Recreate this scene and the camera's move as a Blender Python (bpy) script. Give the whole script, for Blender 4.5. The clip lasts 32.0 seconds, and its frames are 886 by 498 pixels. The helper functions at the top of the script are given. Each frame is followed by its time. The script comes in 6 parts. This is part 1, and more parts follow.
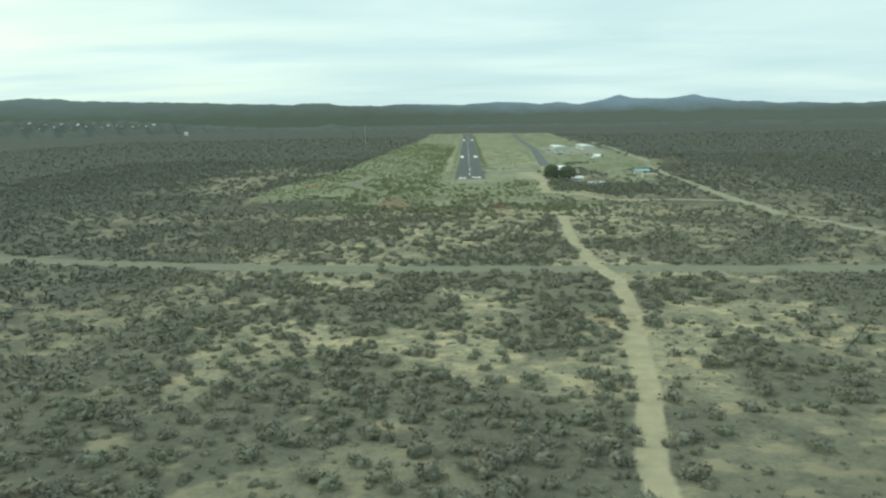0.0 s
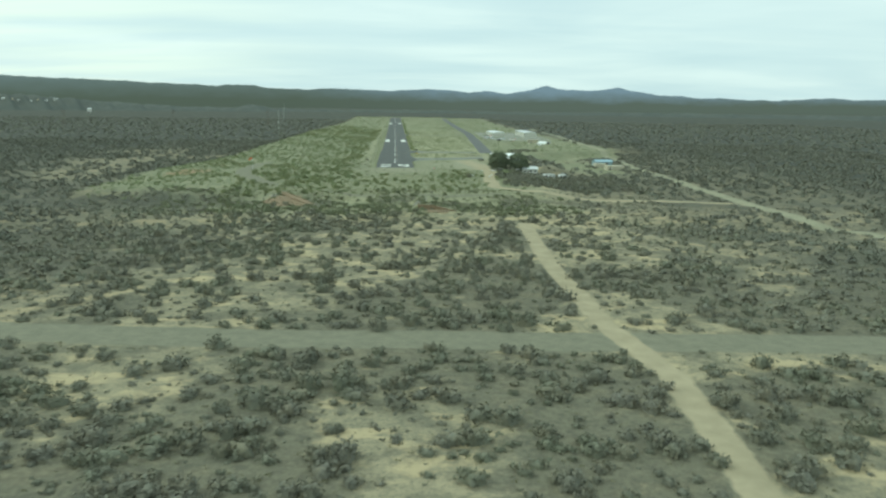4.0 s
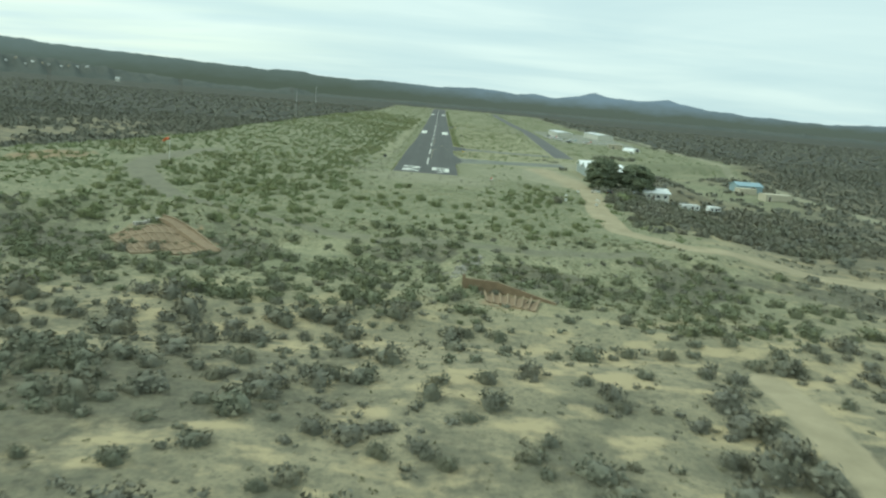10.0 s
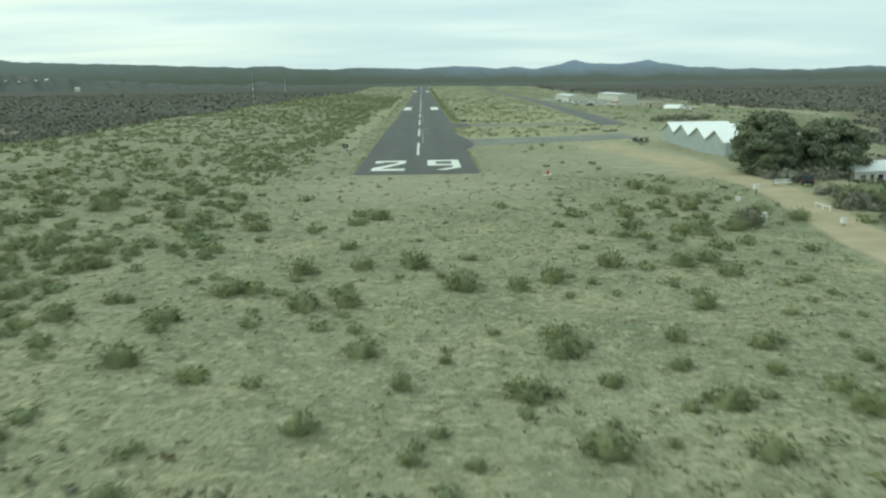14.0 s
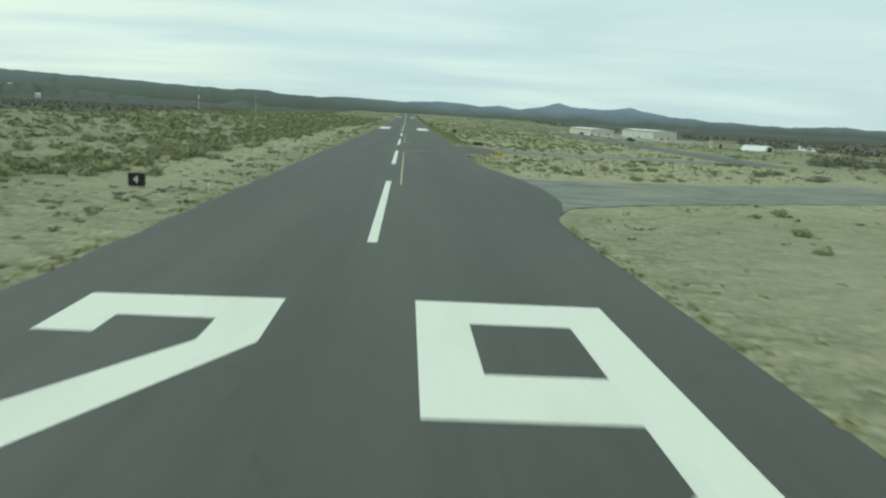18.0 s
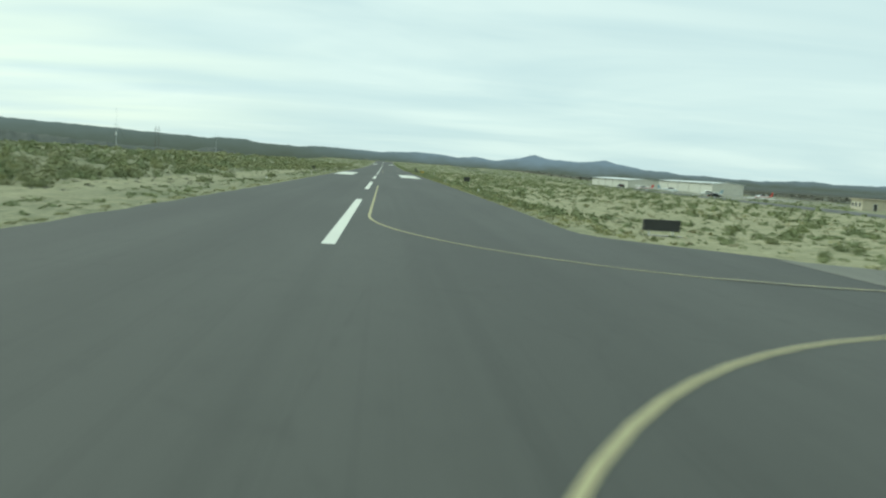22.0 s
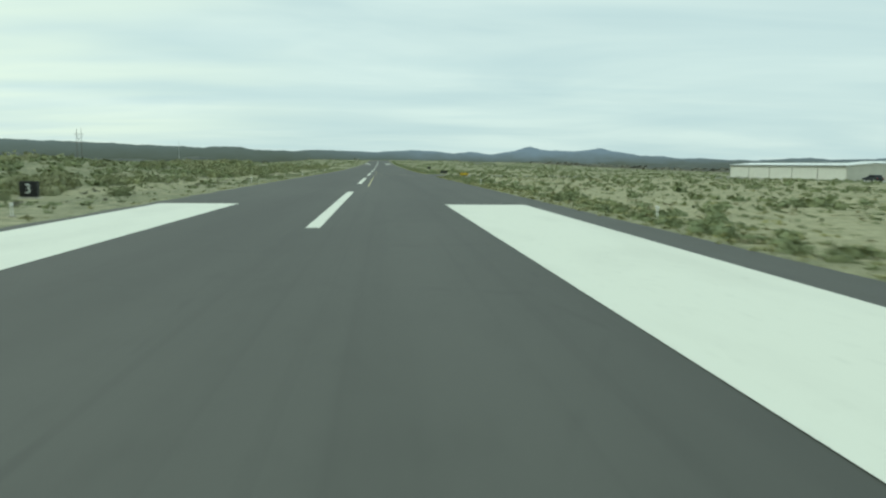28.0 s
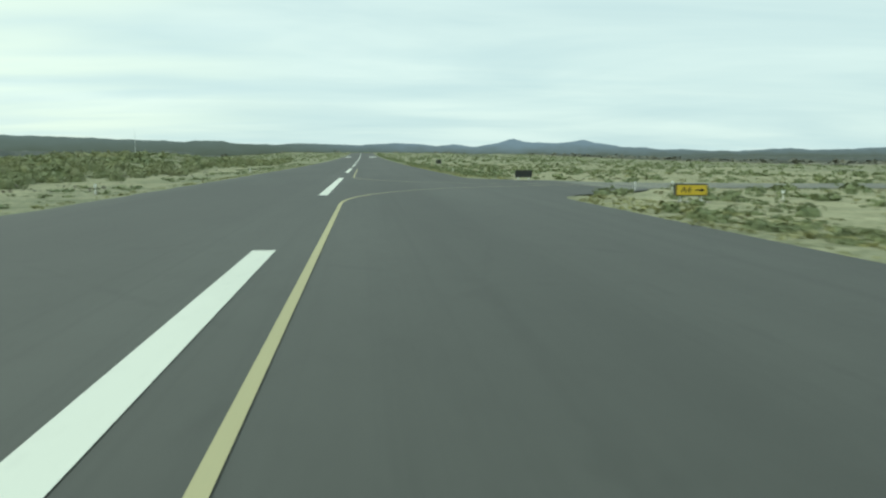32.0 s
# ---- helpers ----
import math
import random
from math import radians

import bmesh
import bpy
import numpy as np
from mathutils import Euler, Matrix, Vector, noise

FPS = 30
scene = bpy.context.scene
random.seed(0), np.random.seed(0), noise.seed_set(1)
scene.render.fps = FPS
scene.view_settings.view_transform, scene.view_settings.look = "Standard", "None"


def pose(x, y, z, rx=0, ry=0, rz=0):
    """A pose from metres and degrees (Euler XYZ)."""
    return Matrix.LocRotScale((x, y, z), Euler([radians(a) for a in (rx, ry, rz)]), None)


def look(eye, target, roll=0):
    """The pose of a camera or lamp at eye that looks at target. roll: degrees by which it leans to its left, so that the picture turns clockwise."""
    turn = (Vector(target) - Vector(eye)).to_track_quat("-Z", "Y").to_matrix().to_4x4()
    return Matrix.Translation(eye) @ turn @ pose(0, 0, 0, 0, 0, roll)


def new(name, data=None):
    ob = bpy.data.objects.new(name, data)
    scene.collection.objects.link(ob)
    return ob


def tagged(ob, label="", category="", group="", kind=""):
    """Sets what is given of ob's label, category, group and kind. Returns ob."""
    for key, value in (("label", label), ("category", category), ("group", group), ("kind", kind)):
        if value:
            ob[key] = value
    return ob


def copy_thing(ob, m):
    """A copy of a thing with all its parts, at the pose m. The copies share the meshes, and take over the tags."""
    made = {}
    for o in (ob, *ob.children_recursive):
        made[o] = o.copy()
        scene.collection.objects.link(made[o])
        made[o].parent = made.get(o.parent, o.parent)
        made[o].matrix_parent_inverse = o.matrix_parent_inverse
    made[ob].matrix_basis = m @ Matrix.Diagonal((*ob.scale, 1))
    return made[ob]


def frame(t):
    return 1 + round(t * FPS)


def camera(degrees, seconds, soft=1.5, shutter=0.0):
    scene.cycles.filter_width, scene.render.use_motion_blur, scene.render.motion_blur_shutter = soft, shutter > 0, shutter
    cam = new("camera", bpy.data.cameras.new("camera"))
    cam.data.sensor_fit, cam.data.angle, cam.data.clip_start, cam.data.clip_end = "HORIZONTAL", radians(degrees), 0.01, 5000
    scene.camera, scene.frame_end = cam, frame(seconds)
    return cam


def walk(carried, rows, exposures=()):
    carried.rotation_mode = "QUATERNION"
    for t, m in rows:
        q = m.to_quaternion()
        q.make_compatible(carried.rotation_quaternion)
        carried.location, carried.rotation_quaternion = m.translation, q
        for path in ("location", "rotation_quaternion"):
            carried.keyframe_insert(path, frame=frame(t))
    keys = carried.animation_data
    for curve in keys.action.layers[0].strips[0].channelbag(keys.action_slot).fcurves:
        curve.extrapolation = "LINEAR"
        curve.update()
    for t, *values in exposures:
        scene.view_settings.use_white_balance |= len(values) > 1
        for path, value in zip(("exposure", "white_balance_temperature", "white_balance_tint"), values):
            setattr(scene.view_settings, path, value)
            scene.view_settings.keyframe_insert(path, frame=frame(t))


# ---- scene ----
cam = camera(57.61, 32.0, 2.3, 0.35)
# seconds, place, heading to the left, pitch and roll in degrees
PATH = [
    (0, (-2.14, -602.79, 47.00), (1.79, -9.37, -1.01)),
    (0.5, (-2.04, -586.65, 45.93), (2.43, -9.71, -0.61)),
    (1, (-1.92, -570.51, 44.85), (1.75, -9.89, 0.01)),
    (1.5, (-1.76, -554.37, 43.76), (0.47, -9.60, -0.55)),
    (2, (-1.54, -538.23, 42.65), (-0.52, -9.42, -2.16)),
    (2.5, (-1.25, -522.09, 41.51), (-0.68, -9.72, -6.02)),
    (3, (-0.88, -505.96, 40.34), (-1.31, -9.98, -6.00)),
    (3.5, (-0.46, -489.82, 39.14), (-2.29, -10.19, -3.34)),
    (4, (0.03, -473.67, 37.93), (-3.48, -10.30, 0.73)),
    (4.5, (0.58, -457.52, 36.70), (-4.77, -10.29, 5.00)),
    (5, (1.19, -441.35, 35.45), (-6.01, -10.12, 8.24)),
    (5.5, (1.83, -425.17, 34.22), (-6.42, -9.64, 8.12)),
    (6, (2.46, -408.96, 33.02), (-5.40, -9.75, 5.03)),
    (6.5, (3.01, -392.72, 31.86), (-3.83, -9.04, 7.50)),
    (7, (3.47, -376.44, 30.79), (-1.86, -8.77, 5.49)),
    (7.5, (3.81, -360.12, 29.83), (0.04, -9.04, 4.22)),
    (8, (4.02, -343.75, 28.97), (1.43, -8.97, 3.78)),
    (8.5, (4.08, -327.32, 28.20), (1.44, -8.78, 4.93)),
    (9, (4.01, -310.84, 27.45), (-0.12, -9.40, 5.76)),
    (9.5, (3.85, -294.31, 26.65), (-0.99, -10.48, 2.72)),
    (10, (3.60, -277.72, 25.77), (-0.98, -10.55, 4.85)),
    (10.5, (3.29, -261.06, 24.83), (-0.49, -10.18, 8.45)),
    (11, (2.96, -244.31, 23.85), (0.37, -10.68, 3.83)),
    (11.5, (2.62, -227.47, 22.84), (2.13, -10.99, -0.04)),
    (12, (2.28, -210.53, 21.77), (3.81, -11.37, 0.76)),
    (12.5, (1.94, -193.47, 20.61), (4.42, -12.05, -2.92)),
    (13, (1.61, -176.31, 19.31), (3.42, -12.39, -4.60)),
    (13.5, (1.35, -159.04, 17.86), (0.89, -12.22, -2.37)),
    (14, (1.21, -141.67, 16.34), (-1.33, -11.87, -0.66)),
    (14.5, (1.17, -124.19, 14.88), (-3.28, -10.73, 1.16)),
    (15, (1.21, -106.60, 13.59), (-4.81, -10.85, 1.76)),
    (15.5, (1.30, -88.95, 12.40), (-5.79, -11.61, 1.83)),
    (16, (1.42, -71.26, 11.23), (-6.07, -12.36, 2.06)),
    (16.5, (1.56, -53.59, 10.01), (-5.49, -12.48, 3.13)),
    (17, (1.69, -35.95, 8.67), (-3.90, -11.33, 5.75)),
    (17.5, (1.66, -18.39, 7.40), (-2.92, -10.94, 4.55)),
    (18, (1.48, -0.96, 6.35), (-3.02, -9.44, 3.12)),
    (18.5, (1.41, 16.19, 5.50), (-4.63, -9.09, 1.17)),
    (19, (1.46, 33.12, 4.77), (-5.60, -8.68, -1.56)),
    (19.5, (1.55, 49.98, 4.37), (-4.99, -8.38, 0.12)),
    (20, (1.69, 66.75, 3.98), (-4.35, -8.37, 1.28)),
    (20.5, (1.94, 83.44, 3.62), (-3.51, -7.77, 4.23)),
    (21, (2.06, 100.02, 3.32), (-3.03, -6.59, 4.74)),
    (21.5, (2.00, 116.51, 3.12), (-3.48, -6.03, 4.13)),
    (22, (1.89, 132.92, 2.95), (-4.51, -5.82, 3.71)),
    (22.5, (1.85, 149.25, 2.77), (-5.55, -6.21, 2.90)),
    (23, (1.71, 165.48, 2.59), (-6.37, -6.37, 0.98)),
    (23.5, (1.54, 181.60, 2.44), (-6.23, -6.36, 1.38)),
    (24, (1.58, 197.59, 2.28), (-5.36, -6.03, 0.86)),
    (24.5, (1.64, 213.40, 2.15), (-4.55, -5.88, 0.66)),
    (25, (1.67, 228.99, 2.01), (-4.27, -6.11, 0.69)),
    (25.5, (1.86, 244.38, 2.01), (-3.77, -4.84, -0.50)),
    (26, (1.98, 259.57, 1.93), (-3.66, -5.30, -1.10)),
    (26.5, (2.07, 274.59, 1.85), (-3.80, -6.56, -1.21)),
    (27, (2.14, 289.47, 1.80), (-4.07, -7.72, -0.92)),
    (27.5, (2.23, 304.22, 1.85), (-4.34, -7.86, -0.32)),
    (28, (2.37, 318.88, 2.06), (-4.47, -6.06, 0.51)),
    (28.5, (2.54, 333.29, 1.98), (-4.30, -7.43, 1.14)),
    (29, (2.61, 347.31, 1.92), (-4.15, -7.30, -0.95)),
    (29.5, (2.72, 360.89, 1.88), (-4.76, -7.23, -1.26)),
    (30, (2.81, 374.22, 1.88), (-4.22, -7.13, -0.18)),
    (30.5, (2.83, 387.49, 1.95), (-3.67, -6.57, -0.65)),
    (31, (2.67, 400.66, 1.84), (-4.07, -6.37, 0.15)),
    (31.5, (2.45, 413.78, 1.78), (-5.27, -6.31, 0.06)),
    (32, (2.21, 426.86, 1.74), (-5.61, -6.57, 0.11)),
]


def heading(eye, yaw, pitch, roll):
    a, b = radians(yaw), radians(pitch)
    ahead = Vector((-math.sin(a) * math.cos(b), math.cos(a) * math.cos(b), math.sin(b)))
    return look(eye, Vector(eye) + ahead, roll)


walk(cam, [(t, heading(eye, *turn)) for t, eye, turn in PATH], [(0, 0.1, 5620, -12), (10, 0.09, 5660, -12), (16, 0.07, 5740, -11), (17, 0.02, 5740, -11), (18, -0.06, 5740, -11), (19, 0.05, 5740, -11), (20, 0.08, 5745, -11), (26, 0.05, 5750, -11), (28, -0.06, 5750, -11), (29, -0.03, 5750, -11), (30, 0.0, 5750, -11), (31, 0.06, 5750, -11), (32, 0.07, 5750, -11)])

# ---- world, sun ----
SUN_AZ, SUN_EL = radians(-60), radians(42)
world = bpy.data.worlds.new("world")
scene.world = world
world.use_nodes = True
wn, wl = world.node_tree.nodes, world.node_tree.links
wn.clear()


def link(a, b):
    wl.new(a, b)


def sum_up(op, a, b):
    n = wn.new("ShaderNodeMath")
    n.operation = op
    for socket, v in zip(n.inputs, (a, b)):
        if isinstance(v, (int, float)):
            socket.default_value = v
        else:
            link(v, socket)
    return n.outputs[0]


w_out = wn.new("ShaderNodeOutputWorld")
w_sky = wn.new("ShaderNodeTexSky")
w_sky.sky_type, w_sky.sun_disc = "NISHITA", False
w_sky.sun_elevation, w_sky.sun_rotation = SUN_EL, SUN_AZ
w_skyb = wn.new("ShaderNodeBackground")
w_skyb.inputs[1].default_value = 0.10
link(w_sky.outputs[0], w_skyb.inputs[0])
w_co = wn.new("ShaderNodeTexCoord")
# a flat cloud deck: the direction divided by its height
w_sep = wn.new("ShaderNodeSeparateXYZ")
link(w_co.outputs["Generated"], w_sep.inputs[0])
w_up = wn.new("ShaderNodeMath")
w_up.operation = "ADD"
w_up.inputs[1].default_value = 0.10
link(w_sep.outputs["Z"], w_up.inputs[0])
w_max = wn.new("ShaderNodeMath")
w_max.operation = "MAXIMUM"
w_max.inputs[1].default_value = 0.06
link(w_up.outputs[0], w_max.inputs[0])
w_dx, w_dy = wn.new("ShaderNodeMath"), wn.new("ShaderNodeMath")
w_dx.operation = w_dy.operation = "DIVIDE"
link(w_sep.outputs["X"], w_dx.inputs[0])
link(w_sep.outputs["Y"], w_dy.inputs[0])
link(w_max.outputs[0], w_dx.inputs[1])
link(w_max.outputs[0], w_dy.inputs[1])
w_com = wn.new("ShaderNodeCombineXYZ")
link(w_dx.outputs[0], w_com.inputs[0])
link(w_dy.outputs[0], w_com.inputs[1])
w_map = wn.new("ShaderNodeMapping")
w_map.inputs["Rotation"].default_value = (0, 0, 0.25)
w_map.inputs["Scale"].default_value = (0.42, 0.62, 1.0)
link(w_com.outputs[0], w_map.inputs[0])
w_noise = wn.new("ShaderNodeTexNoise")
w_noise.inputs["Scale"].default_value = 1.05
w_noise.inputs["Detail"].default_value = 4.5
w_noise.inputs["Roughness"].default_value = 0.55
w_noise.inputs["Distortion"].default_value = 0.5
link(w_map.outputs[0], w_noise.inputs["Vector"])
w_ramp = wn.new("ShaderNodeValToRGB")
w_ramp.color_ramp.elements[0].position, w_ramp.color_ramp.elements[0].color = 0.30, (0.72, 0.775, 0.77, 1)
w_ramp.color_ramp.elements[1].position, w_ramp.color_ramp.elements[1].color = 0.70, (0.95, 0.955, 0.89, 1)
link(w_noise.outputs["Fac"], w_ramp.inputs[0])
# long thin streaks under the deck
w_smap = wn.new("ShaderNodeMapping")
w_smap.inputs["Rotation"].default_value = (0, 0, 0.12)
w_smap.inputs["Scale"].default_value = (0.30, 0.75, 1.0)
link(w_com.outputs[0], w_smap.inputs[0])
w_streak = wn.new("ShaderNodeTexNoise")
w_streak.inputs["Scale"].default_value, w_streak.inputs["Detail"].default_value, w_streak.inputs["Roughness"].default_value = 1.0, 3.5, 0.5
w_streak.inputs["Distortion"].default_value = 0.8
link(w_smap.outputs[0], w_streak.inputs["Vector"])
w_srange = wn.new("ShaderNodeMapRange")
w_srange.inputs["From Min"].default_value, w_srange.inputs["From Max"].default_value, w_srange.inputs["To Max"].default_value = 0.44, 0.70, 0.65
link(w_streak.outputs["Fac"], w_srange.inputs["Value"])
w_grey = wn.new("ShaderNodeMix")
w_grey.data_type = "RGBA"
w_grey.inputs[7].default_value = (0.67, 0.745, 0.76, 1)
link(w_srange.outputs[0], w_grey.inputs[0])
link(w_ramp.outputs[0], w_grey.inputs[6])
# the sun stands behind the deck to the west and warms it there
w_sunward = wn.new("ShaderNodeMapRange")
w_sunward.inputs["From Min"].default_value, w_sunward.inputs["From Max"].default_value = -0.05, -0.5
link(sum_up("ARCTAN2", w_sep.outputs["X"], w_sep.outputs["Y"]), w_sunward.inputs["Value"])
w_gap = wn.new("ShaderNodeTexNoise")
w_gap.inputs["Scale"].default_value, w_gap.inputs["Detail"].default_value = 1.1, 3.0
link(w_smap.outputs[0], w_gap.inputs["Vector"])
w_grange = wn.new("ShaderNodeMapRange")
w_grange.inputs["From Min"].default_value, w_grange.inputs["From Max"].default_value = 0.36, 0.58
link(w_gap.outputs["Fac"], w_grange.inputs["Value"])
w_warm = wn.new("ShaderNodeMix")
w_warm.data_type = "RGBA"
w_warm.inputs[7].default_value = (1.10, 1.06, 0.86, 1)
link(sum_up("MULTIPLY", w_sunward.outputs[0], w_grange.outputs[0]), w_warm.inputs[0])
link(w_grey.outputs[2], w_warm.inputs[6])
w_cloud = wn.new("ShaderNodeBackground")
w_cloud.inputs[1].default_value = 0.95
link(w_warm.outputs[2], w_cloud.inputs[0])
w_mix = wn.new("ShaderNodeMixShader")
w_mix.inputs[0].default_value = 0.93
link(w_skyb.outputs[0], w_mix.inputs[1])
link(w_cloud.outputs[0], w_mix.inputs[2])


# the far mountains, too distant to shift: a skyline of height over bearing
bearing = sum_up("ARCTAN2", w_sep.outputs["X"], w_sep.outputs["Y"])
flat_len = sum_up("SQRT", sum_up("SUBTRACT", 1.0, sum_up("MULTIPLY", w_sep.outputs["Z"], w_sep.outputs["Z"])), 0.0)
rise = sum_up("DIVIDE", w_sep.outputs["Z"], flat_len)
# degrees right of the runway's line, and thousandths of rise
SKYLINE = [(-44, 20), (-30, 25), (-28.6, 27.5), (-27, 26), (-25.9, 24), (-20, 21.3), (-16, 19), (-11.9, 16.6), (-11.5, 18.3), (-9.5, 17.9), (-8.9, 15.0), (-6, 13.8), (-4.2, 15.6),
           (-2.5, 14.6), (0, 13.8), (2.1, 16), (3.7, 15.6), (5.2, 12.8), (6.4, 14.9), (7.7, 11.9), (9.7, 17.0), (10.4, 22.8), (11.1, 18.2), (13.8, 16.2), (15.4, 20.6),
           (16.3, 16.6), (18.2, 12), (20.7, 9.3), (25.5, 7), (28.8, 10.4), (30.2, 8), (34.2, 11)]
w_line = wn.new("ShaderNodeValToRGB")
stops = w_line.color_ramp.elements
while len(stops) < len(SKYLINE):
    stops.new(0.5)
for stop, (deg, up) in zip(stops, SKYLINE):
    stop.position = (deg + 45) / 90
    v = up / 40
    stop.color = (v, v, v, 1)
link(sum_up("ADD", sum_up("MULTIPLY", bearing, 2 / math.pi), 0.5), w_line.inputs[0])
w_jag = wn.new("ShaderNodeTexNoise")
w_jag.noise_dimensions = "1D"
w_jag.inputs["Scale"].default_value, w_jag.inputs["Detail"].default_value, w_jag.inputs["Roughness"].default_value = 40.0, 5.0, 0.6
link(bearing, w_jag.inputs["W"])
skyline = sum_up("ADD", sum_up("MULTIPLY", w_line.outputs[0], 0.04), sum_up("MULTIPLY", sum_up("SUBTRACT", w_jag.outputs["Fac"], 0.5), 0.0034))
below = sum_up("SUBTRACT", skyline, rise)
w_cut = wn.new("ShaderNodeMapRange")
w_cut.inputs["From Min"].default_value, w_cut.inputs["From Max"].default_value = 0.0, 0.0007
link(below, w_cut.inputs["Value"])
w_fold = wn.new("ShaderNodeTexNoise")
w_fold.inputs["Scale"].default_value, w_fold.inputs["Detail"].default_value, w_fold.inputs["Roughness"].default_value = 34.0, 8.0, 0.68
w_fmap = wn.new("ShaderNodeMapping")
w_fmap.inputs["Scale"].default_value = (1, 1, 3.5)
link(w_co.outputs["Generated"], w_fmap.inputs[0])
link(w_fmap.outputs[0], w_fold.inputs["Vector"])
# distance haze is put into the mountain colour: olive at the foot, paler blue above
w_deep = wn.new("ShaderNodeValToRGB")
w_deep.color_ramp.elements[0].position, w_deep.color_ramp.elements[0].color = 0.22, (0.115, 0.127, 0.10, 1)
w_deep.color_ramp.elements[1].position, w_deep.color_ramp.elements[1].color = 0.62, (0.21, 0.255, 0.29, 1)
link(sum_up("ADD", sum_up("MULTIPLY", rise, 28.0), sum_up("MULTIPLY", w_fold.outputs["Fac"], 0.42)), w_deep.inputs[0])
# the nearer ridge to the west is green-grey with brush, the farther peaks blue with painted haze
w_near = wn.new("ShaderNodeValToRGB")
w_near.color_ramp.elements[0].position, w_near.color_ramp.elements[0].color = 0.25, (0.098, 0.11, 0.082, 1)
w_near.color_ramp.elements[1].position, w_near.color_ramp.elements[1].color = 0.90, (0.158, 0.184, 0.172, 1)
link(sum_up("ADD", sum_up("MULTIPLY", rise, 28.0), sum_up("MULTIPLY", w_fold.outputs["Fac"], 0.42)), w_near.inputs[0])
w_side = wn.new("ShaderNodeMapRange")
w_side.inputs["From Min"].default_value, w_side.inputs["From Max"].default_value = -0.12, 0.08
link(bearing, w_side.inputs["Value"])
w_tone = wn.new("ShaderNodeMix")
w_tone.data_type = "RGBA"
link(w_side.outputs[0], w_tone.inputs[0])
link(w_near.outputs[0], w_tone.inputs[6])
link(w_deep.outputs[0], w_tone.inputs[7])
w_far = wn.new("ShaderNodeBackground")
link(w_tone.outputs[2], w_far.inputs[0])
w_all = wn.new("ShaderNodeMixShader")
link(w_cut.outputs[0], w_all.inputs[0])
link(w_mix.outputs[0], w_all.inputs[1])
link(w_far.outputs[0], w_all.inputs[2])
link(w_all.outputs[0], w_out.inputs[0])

sun = new("sun", bpy.data.lights.new("sun", "SUN"))
sun.data.energy, sun.data.angle, sun.data.color = 1.25, radians(20), (1.0, 0.97, 0.9)
sun.matrix_world = look((0, 0, 300), (300 * -math.sin(SUN_AZ) * math.cos(SUN_EL), 300 * -math.cos(SUN_AZ) * math.cos(SUN_EL), 300 - 300 * math.sin(SUN_EL)))


